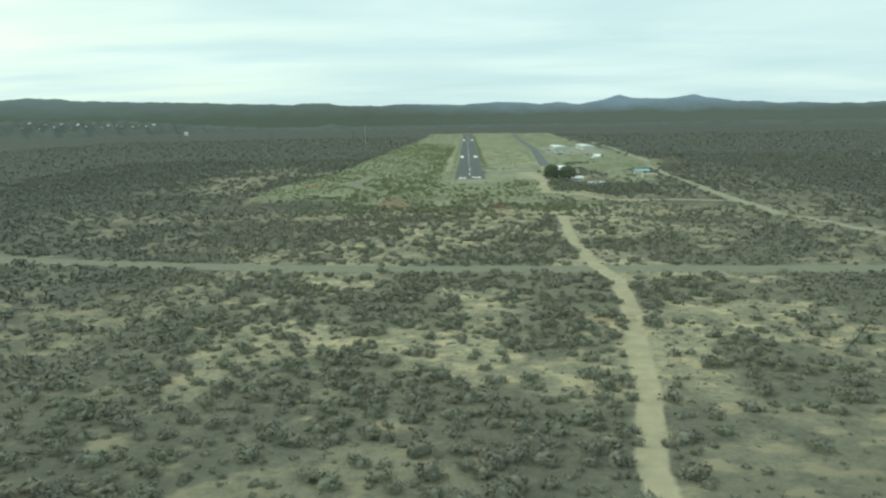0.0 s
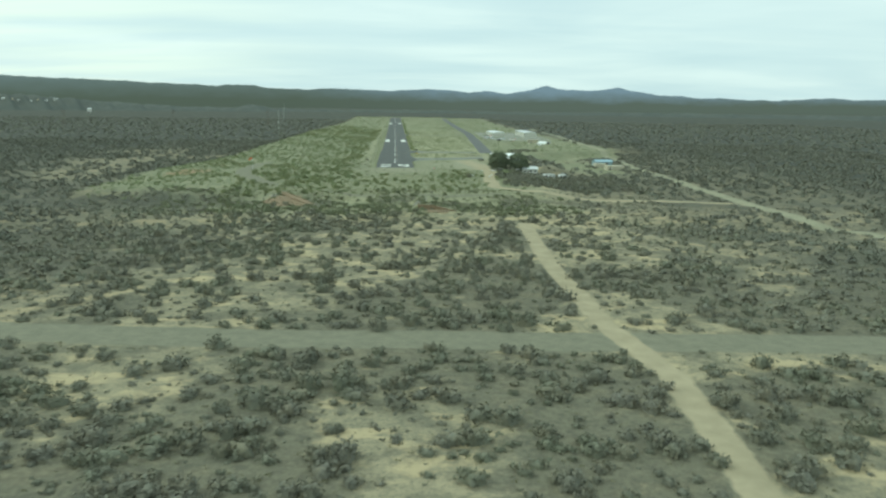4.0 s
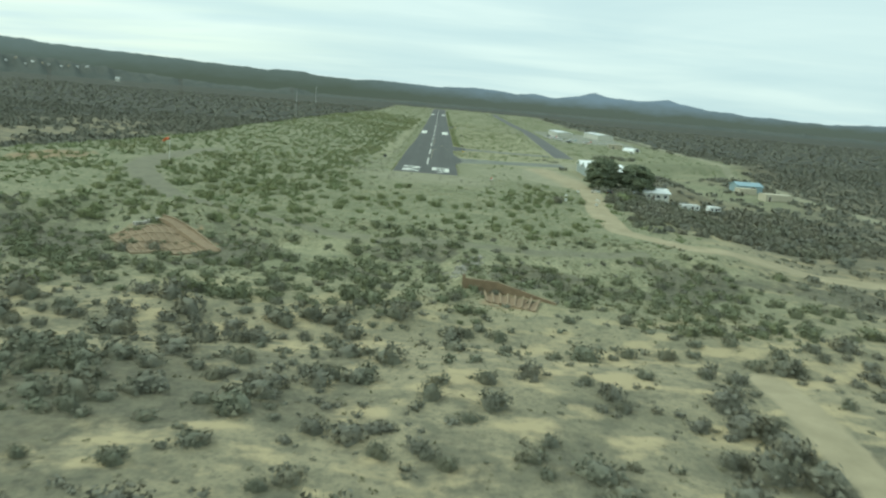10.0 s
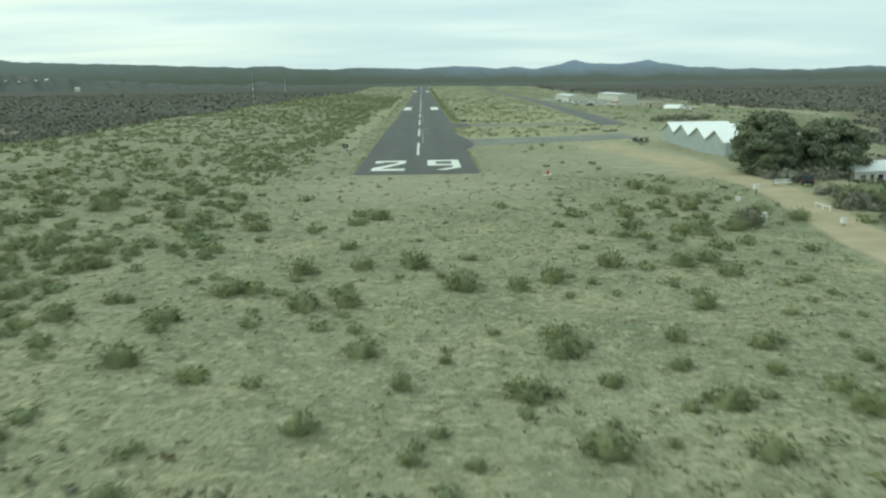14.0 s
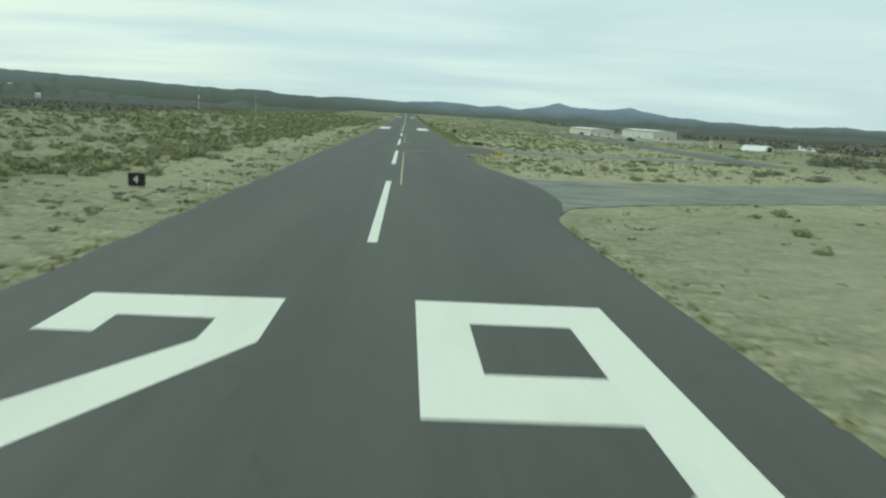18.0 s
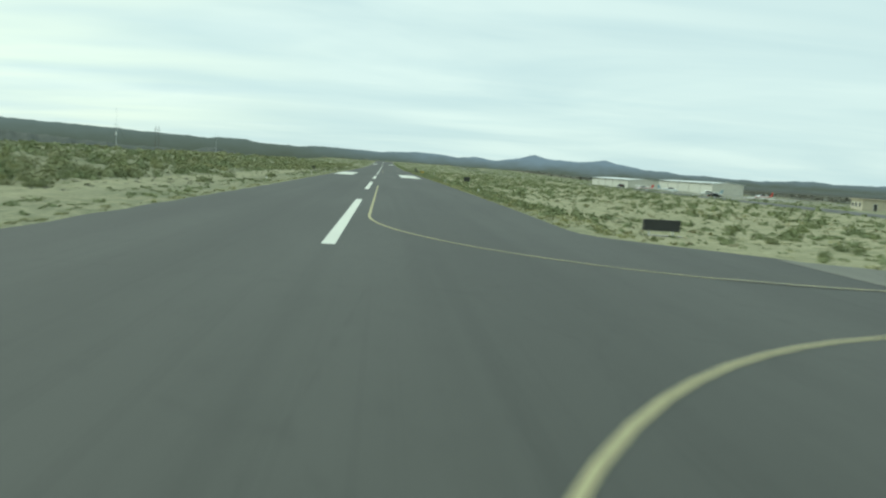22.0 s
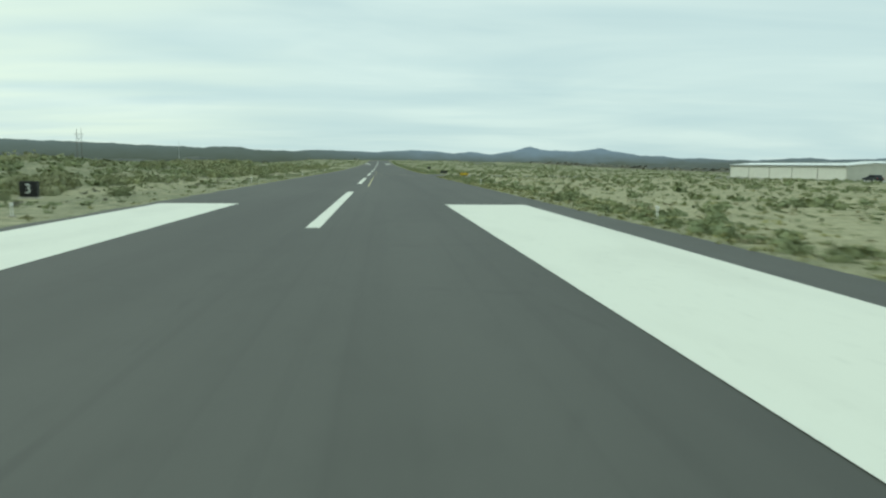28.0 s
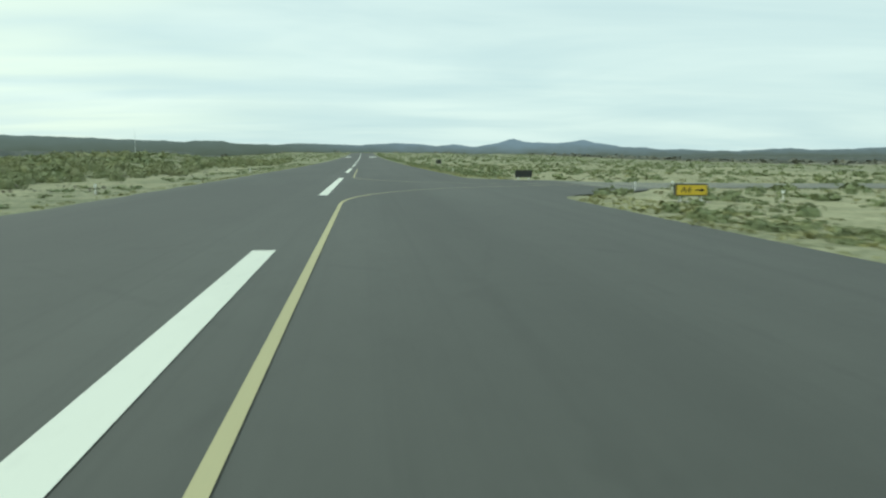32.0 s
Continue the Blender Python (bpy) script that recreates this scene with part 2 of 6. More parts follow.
# ---- materials ----
class Nodes:
    """A small hand at node materials."""

    def __init__(self, name, rough=0.8, metal=0.0, spec=0.3):
        self.mat = bpy.data.materials.new(name)
        self.mat.use_nodes = True
        self.t = self.mat.node_tree
        self.bsdf = self.t.nodes["Principled BSDF"]
        self.bsdf.inputs["Roughness"].default_value = rough
        self.bsdf.inputs["Metallic"].default_value = metal
        self.bsdf.inputs["Specular IOR Level"].default_value = spec
        self.geo = None

    def at(self):
        if not self.geo:
            self.geo = self.t.nodes.new("ShaderNodeNewGeometry")
        return self.geo.outputs["Position"]

    def noise(self, scale, detail=3.0, stretch=None, rough=0.55):
        n = self.t.nodes.new("ShaderNodeTexNoise")
        n.inputs["Scale"].default_value, n.inputs["Detail"].default_value = scale, detail
        n.inputs["Roughness"].default_value = rough
        src = self.at()
        if stretch:
            m = self.t.nodes.new("ShaderNodeMapping")
            m.inputs["Scale"].default_value = stretch
            self.t.links.new(src, m.inputs[0])
            src = m.outputs[0]
        self.t.links.new(src, n.inputs["Vector"])
        return n.outputs["Fac"]

    def spots(self, scale, stretch=None):
        n = self.t.nodes.new("ShaderNodeTexVoronoi")
        n.inputs["Scale"].default_value = scale
        src = self.at()
        if stretch:
            m = self.t.nodes.new("ShaderNodeMapping")
            m.inputs["Scale"].default_value = stretch
            self.t.links.new(src, m.inputs[0])
            src = m.outputs[0]
        self.t.links.new(src, n.inputs["Vector"])
        return n.outputs["Distance"]

    def attr(self, name):
        n = self.t.nodes.new("ShaderNodeAttribute")
        n.attribute_name = name
        return n.outputs["Fac"]

    def island(self):
        if not self.geo:
            self.at()
        return self.geo.outputs["Random Per Island"]

    def rand(self):
        return self.t.nodes.new("ShaderNodeObjectInfo").outputs["Random"]

    def step(self, v, lo, hi, a=0.0, b=1.0):
        n = self.t.nodes.new("ShaderNodeMapRange")
        for k, w in zip(("From Min", "From Max", "To Min", "To Max"), (lo, hi, a, b)):
            n.inputs[k].default_value = w
        self.t.links.new(v, n.inputs["Value"])
        return n.outputs[0]

    def calc(self, op, a, b):
        n = self.t.nodes.new("ShaderNodeMath")
        n.operation, n.use_clamp = op, False
        for s, v in zip(n.inputs, (a, b)):
            if isinstance(v, (int, float)):
                s.default_value = v
            else:
                self.t.links.new(v, s)
        return n.outputs[0]

    def mix(self, f, a, b, mode="MIX"):
        n = self.t.nodes.new("ShaderNodeMix")
        n.data_type, n.blend_type = "RGBA", mode
        for s, v in zip((n.inputs[0], n.inputs[6], n.inputs[7]), (f, a, b)):
            if isinstance(v, tuple):
                s.default_value = (*v, 1) if len(v) == 3 else v
            elif isinstance(v, (int, float)):
                s.default_value = v
            else:
                self.t.links.new(v, s)
        return n.outputs[2]

    def bump(self, h, strength=0.5, dist=0.05):
        n = self.t.nodes.new("ShaderNodeBump")
        n.inputs["Strength"].default_value, n.inputs["Distance"].default_value = strength, dist
        self.t.links.new(h, n.inputs["Height"])
        self.t.links.new(n.outputs[0], self.bsdf.inputs["Normal"])

    def rough(self, v):
        self.t.links.new(v, self.bsdf.inputs["Roughness"])

    def done(self, colour):
        if isinstance(colour, tuple):
            self.bsdf.inputs["Base Color"].default_value = (*colour, 1)
        else:
            self.t.links.new(colour, self.bsdf.inputs["Base Color"])
        return self.mat


def plain(name, colour, rough=0.6, metal=0.0, dirt=0.25, scale=1.5):
    """Paint, metal or plaster with soft stains and a little grain."""
    n = Nodes(name, rough, metal)
    dark = tuple(c * 0.55 for c in colour)
    c = n.mix(n.step(n.noise(scale, 4), 0.4, 0.75, 0, dirt), colour, dark)
    c = n.mix(n.step(n.noise(scale * 14, 2), 0.45, 0.7, 0, dirt * 0.5), c, dark)
    return n.done(c)


def ground_material():
    n = Nodes("desert_ground", 0.95, 0, 0.1)
    soil = n.mix(n.step(n.noise(0.06, 4), 0.35, 0.65), (0.375, 0.33, 0.216), (0.265, 0.243, 0.163))
    soil = n.mix(n.step(n.noise(0.45, 5, None, 0.65), 0.48, 0.66, 0, 0.75), soil, (0.165, 0.16, 0.115))
    soil = n.mix(n.step(n.noise(1.6, 5, None, 0.65), 0.5, 0.66, 0, 0.65), soil, (0.14, 0.138, 0.104))
    soil = n.mix(n.step(n.noise(0.13, 5, (1.0, 1.5, 1), 0.6), 0.51, 0.61, 0, 0.9), soil, (0.465, 0.39, 0.238))
    grass = n.mix(n.step(n.noise(0.05, 4), 0.35, 0.65), (0.285, 0.285, 0.19), (0.20, 0.214, 0.135))
    grass = n.mix(n.step(n.noise(0.17, 5, (1.0, 1.6, 1), 0.65), 0.50, 0.64, 0, 0.6), grass, (0.155, 0.168, 0.105))
    grass = n.mix(n.step(n.noise(0.1, 5, (1.0, 1.5, 1), 0.6), 0.54, 0.64, 0, 0.55), grass, (0.37, 0.345, 0.225))
    grass = n.mix(n.step(n.noise(0.55, 5, None, 0.7), 0.50, 0.60, 0, 0.7), grass, (0.135, 0.148, 0.085))
    grass = n.mix(n.step(n.noise(1.0, 5, (1.0, 1.4, 1), 0.7), 0.53, 0.61, 0, 0.7), grass, (0.41, 0.395, 0.26))
    grass = n.mix(n.step(n.noise(2.6, 5, None, 0.7), 0.5, 0.60, 0, 0.75), grass, (0.115, 0.125, 0.068))
    grass = n.mix(n.step(n.noise(6.0, 4, None, 0.7), 0.54, 0.64, 0, 0.6), grass, (0.40, 0.385, 0.24))
    c = n.mix(n.attr("grass"), soil, grass)
    pale = n.mix(n.step(n.noise(0.35, 5, None, 0.65), 0.4, 0.68), (0.46, 0.435, 0.285), (0.28, 0.28, 0.17))
    pale = n.mix(n.step(n.noise(2.0, 5, None, 0.7), 0.5, 0.62, 0, 0.7), pale, (0.19, 0.198, 0.105))
    c = n.mix(n.attr("sand"), c, pale)
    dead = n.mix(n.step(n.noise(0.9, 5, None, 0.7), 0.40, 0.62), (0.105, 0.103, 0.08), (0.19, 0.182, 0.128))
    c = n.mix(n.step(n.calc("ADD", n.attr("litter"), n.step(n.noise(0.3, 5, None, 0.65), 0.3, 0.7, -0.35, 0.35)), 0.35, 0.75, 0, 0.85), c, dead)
    brush = n.mix(n.step(n.noise(0.16, 5, None, 0.7), 0.38, 0.66), (0.068, 0.072, 0.06), (0.096, 0.098, 0.08))
    brush = n.mix(n.step(n.noise(0.03, 5, None, 0.65), 0.54, 0.68, 0, 0.35), brush, (0.19, 0.178, 0.128))
    c = n.mix(n.attr("brush"), c, brush)
    edge = n.noise(0.45, 4)
    gravel = n.mix(n.step(n.noise(0.4, 5), 0.35, 0.7), (0.232, 0.224, 0.162), (0.18, 0.176, 0.129))
    gravel = n.mix(n.step(n.noise(2.2, 5, None, 0.7), 0.52, 0.66, 0, 0.45), gravel, (0.3, 0.29, 0.2))
    gv = n.step(n.calc("ADD", n.attr("gravel"), n.step(edge, 0, 1, -0.25, 0.25)), 0.35, 0.65)
    c = n.mix(gv, c, gravel)
    dirt = n.mix(n.step(n.noise(0.25, 5), 0.35, 0.7), (0.335, 0.325, 0.226), (0.255, 0.25, 0.174))
    dirt = n.mix(n.step(n.noise(1.7, 5, None, 0.7), 0.52, 0.66, 0, 0.35), dirt, (0.2, 0.192, 0.128))
    worn = n.mix(n.step(n.noise(0.25, 5), 0.35, 0.7), (0.42, 0.36, 0.24), (0.33, 0.288, 0.19))
    dirt = n.mix(n.attr("worn"), dirt, worn)
    dt = n.step(n.calc("ADD", n.attr("dirt"), n.step(edge, 0, 1, -0.3, 0.3)), 0.3, 0.65)
    c = n.mix(dt, c, dirt)
    clay = n.mix(n.step(n.spots(0.42, (1.0, 1.5, 1)), 0.15, 0.55), (0.165, 0.13, 0.08), (0.31, 0.238, 0.145))
    clay = n.mix(n.step(n.noise(0.35, 3), 0.5, 0.7, 0, 0.5), clay, (0.34, 0.29, 0.20))
    cl = n.step(n.calc("ADD", n.attr("clay"), n.step(edge, 0.2, 0.8, -0.5, 0.5)), 0.42, 0.58)
    c = n.mix(cl, c, clay)
    n.bump(n.noise(1.3, 6, None, 0.65), 0.7, 0.25)
    return n.done(c)


def asphalt_material(name, tone, patch):
    n = Nodes(name, 0.74, 0, 0.4)
    c = n.mix(n.step(n.noise(0.11, 4, (1, 0.22, 1)), 0.35, 0.7), tone, tuple(v * patch for v in tone))
    # darker rubber bands along the wheel paths
    c = n.mix(n.step(n.noise(0.5, 4, (1.2, 0.02, 1)), 0.48, 0.72, 0, 0.4), c, tuple(v * 0.66 for v in tone))
    # tyre marks and joints drawn out along the way
    c = n.mix(n.step(n.noise(1.5, 3, (1.6, 0.008, 1), 0.6), 0.57, 0.66, 0, 0.16), c, tuple(v * 0.6 for v in tone))
    c = n.mix(n.step(n.noise(1.9, 3, (1.3, 0.012, 1), 0.6), 0.58, 0.70, 0, 0.12), c, tuple(v * 1.35 for v in tone))
    c = n.mix(n.step(n.noise(1.1, 5, (1, 0.5, 1), 0.7), 0.5, 0.7, 0, 0.25), c, tuple(v * 0.72 for v in tone))
    c = n.mix(n.step(n.noise(9.0, 2), 0.5, 0.8, 0, 0.22), c, tuple(v * 1.5 for v in tone))
    # paving lanes, each a shade of its own, and sealed cracks across and along
    lane = n.noise(0.27, 0, (1, 0.004, 1))
    c = n.mix(n.step(lane, 0.42, 0.58, 0, 0.3), c, tuple(v * 0.78 for v in tone))
    t = n.t.nodes.new("ShaderNodeTexVoronoi")
    t.feature = "DISTANCE_TO_EDGE"
    t.inputs["Scale"].default_value = 0.16
    m = n.t.nodes.new("ShaderNodeMapping")
    m.inputs["Scale"].default_value = (1, 0.55, 1)
    n.t.links.new(n.at(), m.inputs[0])
    n.t.links.new(m.outputs[0], t.inputs["Vector"])
    crack = n.calc("ADD", t.outputs["Distance"], n.step(n.noise(0.9, 5), 0.3, 0.7, -0.012, 0.022))
    c = n.mix(n.step(crack, 0.0, 0.012, 0.25, 0), c, tuple(v * 0.6 for v in tone))
    n.bump(n.noise(30.0, 3), 0.35, 0.01)
    return n.done(c)


def worn_material(name, tone):
    """Old paving: bleached, with dark wavering cracks and grassy joints."""
    n = Nodes(name, 0.92, 0, 0.2)
    c = n.mix(n.step(n.noise(0.3, 5, (0.5, 1.4, 1), 0.6), 0.38, 0.66), tone, tuple(v * 1.35 for v in tone))
    c = n.mix(n.step(n.noise(0.55, 5, (0.22, 1.6, 1), 0.65), 0.55, 0.63, 0, 0.7), c, tuple(v * 0.5 for v in tone))
    c = n.mix(n.step(n.noise(0.8, 6, (0.3, 2.0, 1), 0.7), 0.56, 0.60, 0, 0.75), c, (0.085, 0.09, 0.072))
    c = n.mix(n.step(n.noise(0.16, 4, (0.6, 1.2, 1), 0.6), 0.5, 0.66, 0, 0.5), c, (0.29, 0.285, 0.215))
    c = n.mix(n.step(n.noise(1.8, 4), 0.6, 0.7, 0, 0.5), c, (0.25, 0.24, 0.15))
    n.bump(n.noise(6.0, 4), 0.4, 0.03)
    return n.done(c)


def leaf_material(name, a, b, c3, per_object=False, through_leaf=0.0):
    n = Nodes(name, 0.85, 0, 0.15)
    c = n.mix(n.step(n.noise(3.5, 4, None, 0.7), 0.36, 0.64), a, b)
    c = n.mix(n.step(n.island(), 0, 1, 0, 0.5), c, tuple(0.5 * (p + q) for p, q in zip(b, c3)))
    n.bump(n.noise(5.0, 4, None, 0.7), 0.9, 0.12)
    c = n.mix(n.step(n.noise(0.07, 3), 0.42, 0.68, 0, 0.7), c, c3)
    other = tuple(v * f for v, f in zip(b, (1.06, 1.0, 0.86)))
    c = n.mix(n.step(n.noise(0.42, 2), 0.5, 0.66, 0, 0.65), c, other)
    if per_object:
        c = n.mix(n.step(n.rand(), 0, 1, 0, 0.45), c, c3)
    mat = n.done(c)
    if not through_leaf:
        return mat
    # thin leaves let some light through
    thin = n.t.nodes.new("ShaderNodeBsdfTranslucent")
    n.t.links.new(c, thin.inputs["Color"])
    both = n.t.nodes.new("ShaderNodeMixShader")
    both.inputs[0].default_value = through_leaf
    n.t.links.new(n.bsdf.outputs[0], both.inputs[1])
    n.t.links.new(thin.outputs[0], both.inputs[2])
    n.t.links.new(both.outputs[0], n.t.nodes["Material Output"].inputs["Surface"])
    return mat


def marking_material(name, colour):
    n = Nodes(name, 0.75, 0, 0.3)
    worn = tuple(v * 0.62 for v in colour)
    c = n.mix(n.step(n.noise(0.35, 5, (1, 0.3, 1)), 0.5, 0.75, 0, 0.25), colour, worn)
    c = n.mix(n.step(n.noise(4.0, 5), 0.6, 0.8, 0, 0.25), c, (0.2, 0.2, 0.18))
    return n.done(c)


M_GROUND = ground_material()
M_RUNWAY = asphalt_material("runway_asphalt", (0.067, 0.069, 0.061), 1.3)
M_TAXI = asphalt_material("taxiway_asphalt", (0.095, 0.096, 0.09), 1.25)
M_TURNOFF = asphalt_material("faded_asphalt", (0.155, 0.155, 0.128), 1.35)
M_WORN = worn_material("worn_pavement", (0.175, 0.182, 0.158))
M_APRON = asphalt_material("apron_pavement", (0.24, 0.24, 0.205), 1.25)
M_WHITE_MARK = marking_material("white_marking", (0.69, 0.70, 0.625))
M_YELLOW_MARK = marking_material("yellow_marking", (0.43, 0.40, 0.23))
M_BRUSH = leaf_material("dry_brush", (0.16, 0.157, 0.126), (0.232, 0.225, 0.18), (0.19, 0.204, 0.138))
M_BANK = leaf_material("bank_brush", (0.145, 0.164, 0.10), (0.218, 0.238, 0.142), (0.205, 0.208, 0.142))
M_FARBRUSH = leaf_material("far_brush", (0.14, 0.141, 0.118), (0.198, 0.197, 0.162), (0.168, 0.178, 0.135))
M_GREEN = leaf_material("green_shrub", (0.145, 0.178, 0.094), (0.225, 0.262, 0.136), (0.25, 0.268, 0.145))
M_THICKET = leaf_material("thicket", (0.185, 0.212, 0.115), (0.275, 0.302, 0.16), (0.28, 0.276, 0.165))
M_SCRUB = leaf_material("low_scrub", (0.12, 0.118, 0.072), (0.21, 0.2, 0.125), (0.16, 0.168, 0.085))
M_STRAW = leaf_material("straw_grass", (0.23, 0.225, 0.135), (0.36, 0.345, 0.22), (0.30, 0.29, 0.18))
M_WEED = leaf_material("edge_weeds", (0.19, 0.208, 0.092), (0.31, 0.318, 0.15), (0.345, 0.336, 0.18))
M_PINE = leaf_material("pine_needles", (0.165, 0.195, 0.135), (0.25, 0.28, 0.19), (0.215, 0.24, 0.158))
M_BARK = plain("bark", (0.10, 0.075, 0.05), 0.95, 0, 0.6, 3.0)
M_WALL = plain("pale_steel_wall", (0.60, 0.60, 0.52), 0.55, 0, 0.25, 0.6)
M_DOOR = plain("pale_hangar_door", (0.66, 0.66, 0.58), 0.5, 0, 0.2, 0.8)
M_ROOF = plain("light_metal_roof", (0.72, 0.74, 0.72), 0.4, 0.2, 0.2, 0.5)
M_SAWROOF = plain("white_metal_roof", (0.86, 0.88, 0.86), 0.45, 0, 0.12, 0.5)
M_SAWWALL = plain("grey_steel_sheet", (0.42, 0.47, 0.46), 0.5, 0.2, 0.35, 0.7)
M_DARK = plain("dark_steel", (0.05, 0.052, 0.05), 0.6, 0, 0.3, 2.0)
M_GLASS = plain("dark_window", (0.03, 0.035, 0.04), 0.12, 0, 0.1, 2.0)
M_WHITE = plain("white_paint", (0.80, 0.81, 0.78), 0.4, 0, 0.15, 1.2)
M_STUCCO = plain("white_stucco", (0.66, 0.66, 0.60), 0.9, 0, 0.3, 0.8)
M_TAN = plain("tan_stucco", (0.46, 0.41, 0.30), 0.9, 0, 0.3, 0.8)
M_BLUE = plain("blue_metal_roof", (0.33, 0.46, 0.52), 0.5, 0.1, 0.2, 0.8)
M_BLACK = plain("black_sign_face", (0.02, 0.02, 0.022), 0.5, 0, 0.15, 3.0)
M_YELLOW = plain("yellow_sign_face", (0.72, 0.52, 0.05), 0.5, 0, 0.15, 3.0)
M_RED = plain("red_paint", (0.55, 0.06, 0.04), 0.5, 0, 0.25, 3.0)
M_ORANGE = plain("orange_cloth", (0.75, 0.16, 0.06), 0.85, 0, 0.25, 2.0)
M_CONCRETE = plain("concrete", (0.42, 0.40, 0.35), 0.9, 0, 0.3, 2.0)
M_WOOD = plain("weathered_wood", (0.16, 0.13, 0.10), 0.9, 0, 0.4, 3.0)
M_TYRE = plain("tyre_rubber", (0.02, 0.02, 0.02), 0.85, 0, 0.2, 5.0)


def ridge_material(name, a, b, rock):
    n = Nodes(name, 0.95, 0, 0.05)
    c = n.mix(n.step(n.noise(0.006, 6, None, 0.65), 0.4, 0.62), a, b)
    c = n.mix(n.step(n.noise(0.03, 5, None, 0.7), 0.55, 0.7, 0, 0.6), c, rock)
    return n.done(c)


M_HILL = ridge_material("scrub_hill", (0.088, 0.099, 0.09), (0.112, 0.122, 0.108), (0.14, 0.145, 0.125))


# ---- shape helpers ----
def mesh_of(name, verts, faces, mat, smooth=False):
    me = bpy.data.meshes.new(name)
    me.from_pydata([tuple(v) for v in verts], [], faces)
    me.materials.append(mat)
    if smooth:
        me.polygons.foreach_set("use_smooth", [True] * len(me.polygons))
    me.update()
    return me


def raw_mesh(name, verts, faces, mat):
    """A large mesh from arrays: verts n x 3, faces m x k."""
    me = bpy.data.meshes.new(name)
    m, k = faces.shape
    me.vertices.add(len(verts))
    me.vertices.foreach_set("co", np.asarray(verts, np.float32).ravel())
    me.loops.add(m * k)
    me.loops.foreach_set("vertex_index", faces.astype(np.int32).ravel())
    me.polygons.add(m)
    me.polygons.foreach_set("loop_start", np.arange(0, m * k, k, dtype=np.int32))
    me.polygons.foreach_set("loop_total", np.full(m, k, np.int32))
    me.materials.append(mat)
    me.update(calc_edges=True)
    return me


def part(name, bm, mat, parent=None, label="", smooth=False):
    """Links a bmesh as one mesh object under a thing or under a part."""
    me = bpy.data.meshes.new(name)
    bmesh.ops.recalc_face_normals(bm, faces=bm.faces)
    bm.to_mesh(me)
    bm.free()
    me.materials.append(mat)
    if smooth:
        me.polygons.foreach_set("use_smooth", [True] * len(me.polygons))
    ob = new(name, me)
    if parent:
        ob.parent = parent
    if label:
        ob["label"] = label
    return ob


def thing(name, x, y, z, turn, label, category, group="", kind=""):
    ob = new(name)
    ob.matrix_basis = pose(x, y, z, 0, 0, turn)
    return tagged(ob, label, category, group, kind)


def box(x0, x1, y0, y1, z0, z1, bevel=0.0, bm=None):
    bm = bm or bmesh.new()
    m = Matrix.Translation(((x0 + x1) / 2, (y0 + y1) / 2, (z0 + z1) / 2)) @ Matrix.Diagonal((x1 - x0, y1 - y0, z1 - z0, 1))
    r = bmesh.ops.create_cube(bm, size=1, matrix=m)
    if bevel:
        edges = list({e for v in r["verts"] for e in v.link_edges})
        bmesh.ops.bevel(bm, geom=edges, offset=bevel, segments=2, affect="EDGES")
    return bm


def rod(p, q, r0, r1=None, n=10, bm=None):
    """A round bar from p to q, tapering from r0 to r1."""
    bm = bm or bmesh.new()
    p, q = Vector(p), Vector(q)
    m = Matrix.Translation((p + q) / 2) @ (q - p).to_track_quat("Z", "Y").to_matrix().to_4x4()
    bmesh.ops.create_cone(bm, cap_ends=True, segments=n, radius1=r0, radius2=r0 if r1 is None else r1, depth=(q - p).length, matrix=m)
    return bm


def solid(outline, a, b, axis="y", bm=None):
    """Pushes a closed outline of (u, v) along an axis from a to b. y: (x, z); x: (y, z); z: (x, y)."""
    bm = bm or bmesh.new()
    put = {"y": lambda u, v, w: (u, w, v), "x": lambda u, v, w: (w, u, v), "z": lambda u, v, w: (u, v, w)}[axis]
    lo = [bm.verts.new(put(u, v, a)) for u, v in outline]
    hi = [bm.verts.new(put(u, v, b)) for u, v in outline]
    bm.faces.new(lo)
    bm.faces.new(hi[::-1])
    for i in range(len(lo)):
        j = (i + 1) % len(lo)
        bm.faces.new((lo[i], hi[i], hi[j], lo[j]))
    return bm


# ---- the lie of the land ----
def ease(a, b, v):
    u = np.clip((np.asarray(v, float) - a) / (b - a), 0, 1)
    return u * u * (3 - 2 * u)


def crest(y):
    """The height of the runway along its length."""
    y = np.asarray(y, float)
    return -1.55e-6 * np.clip(y, 0, 1400) ** 2 + 1.17e-5 * np.clip(y - 480, 0, 920) ** 2


def along(points, x, y):
    """The distance of places from a line of points."""
    x, y = np.asarray(x, float), np.asarray(y, float)
    best = np.full(x.shape, 1e9)
    for (ax, ay), (bx, by) in zip(points, points[1:]):
        dx, dy = bx - ax, by - ay
        u = np.clip(((x - ax) * dx + (y - ay) * dy) / (dx * dx + dy * dy), 0, 1)
        best = np.minimum(best, np.hypot(x - ax - u * dx, y - ay - u * dy))
    return best


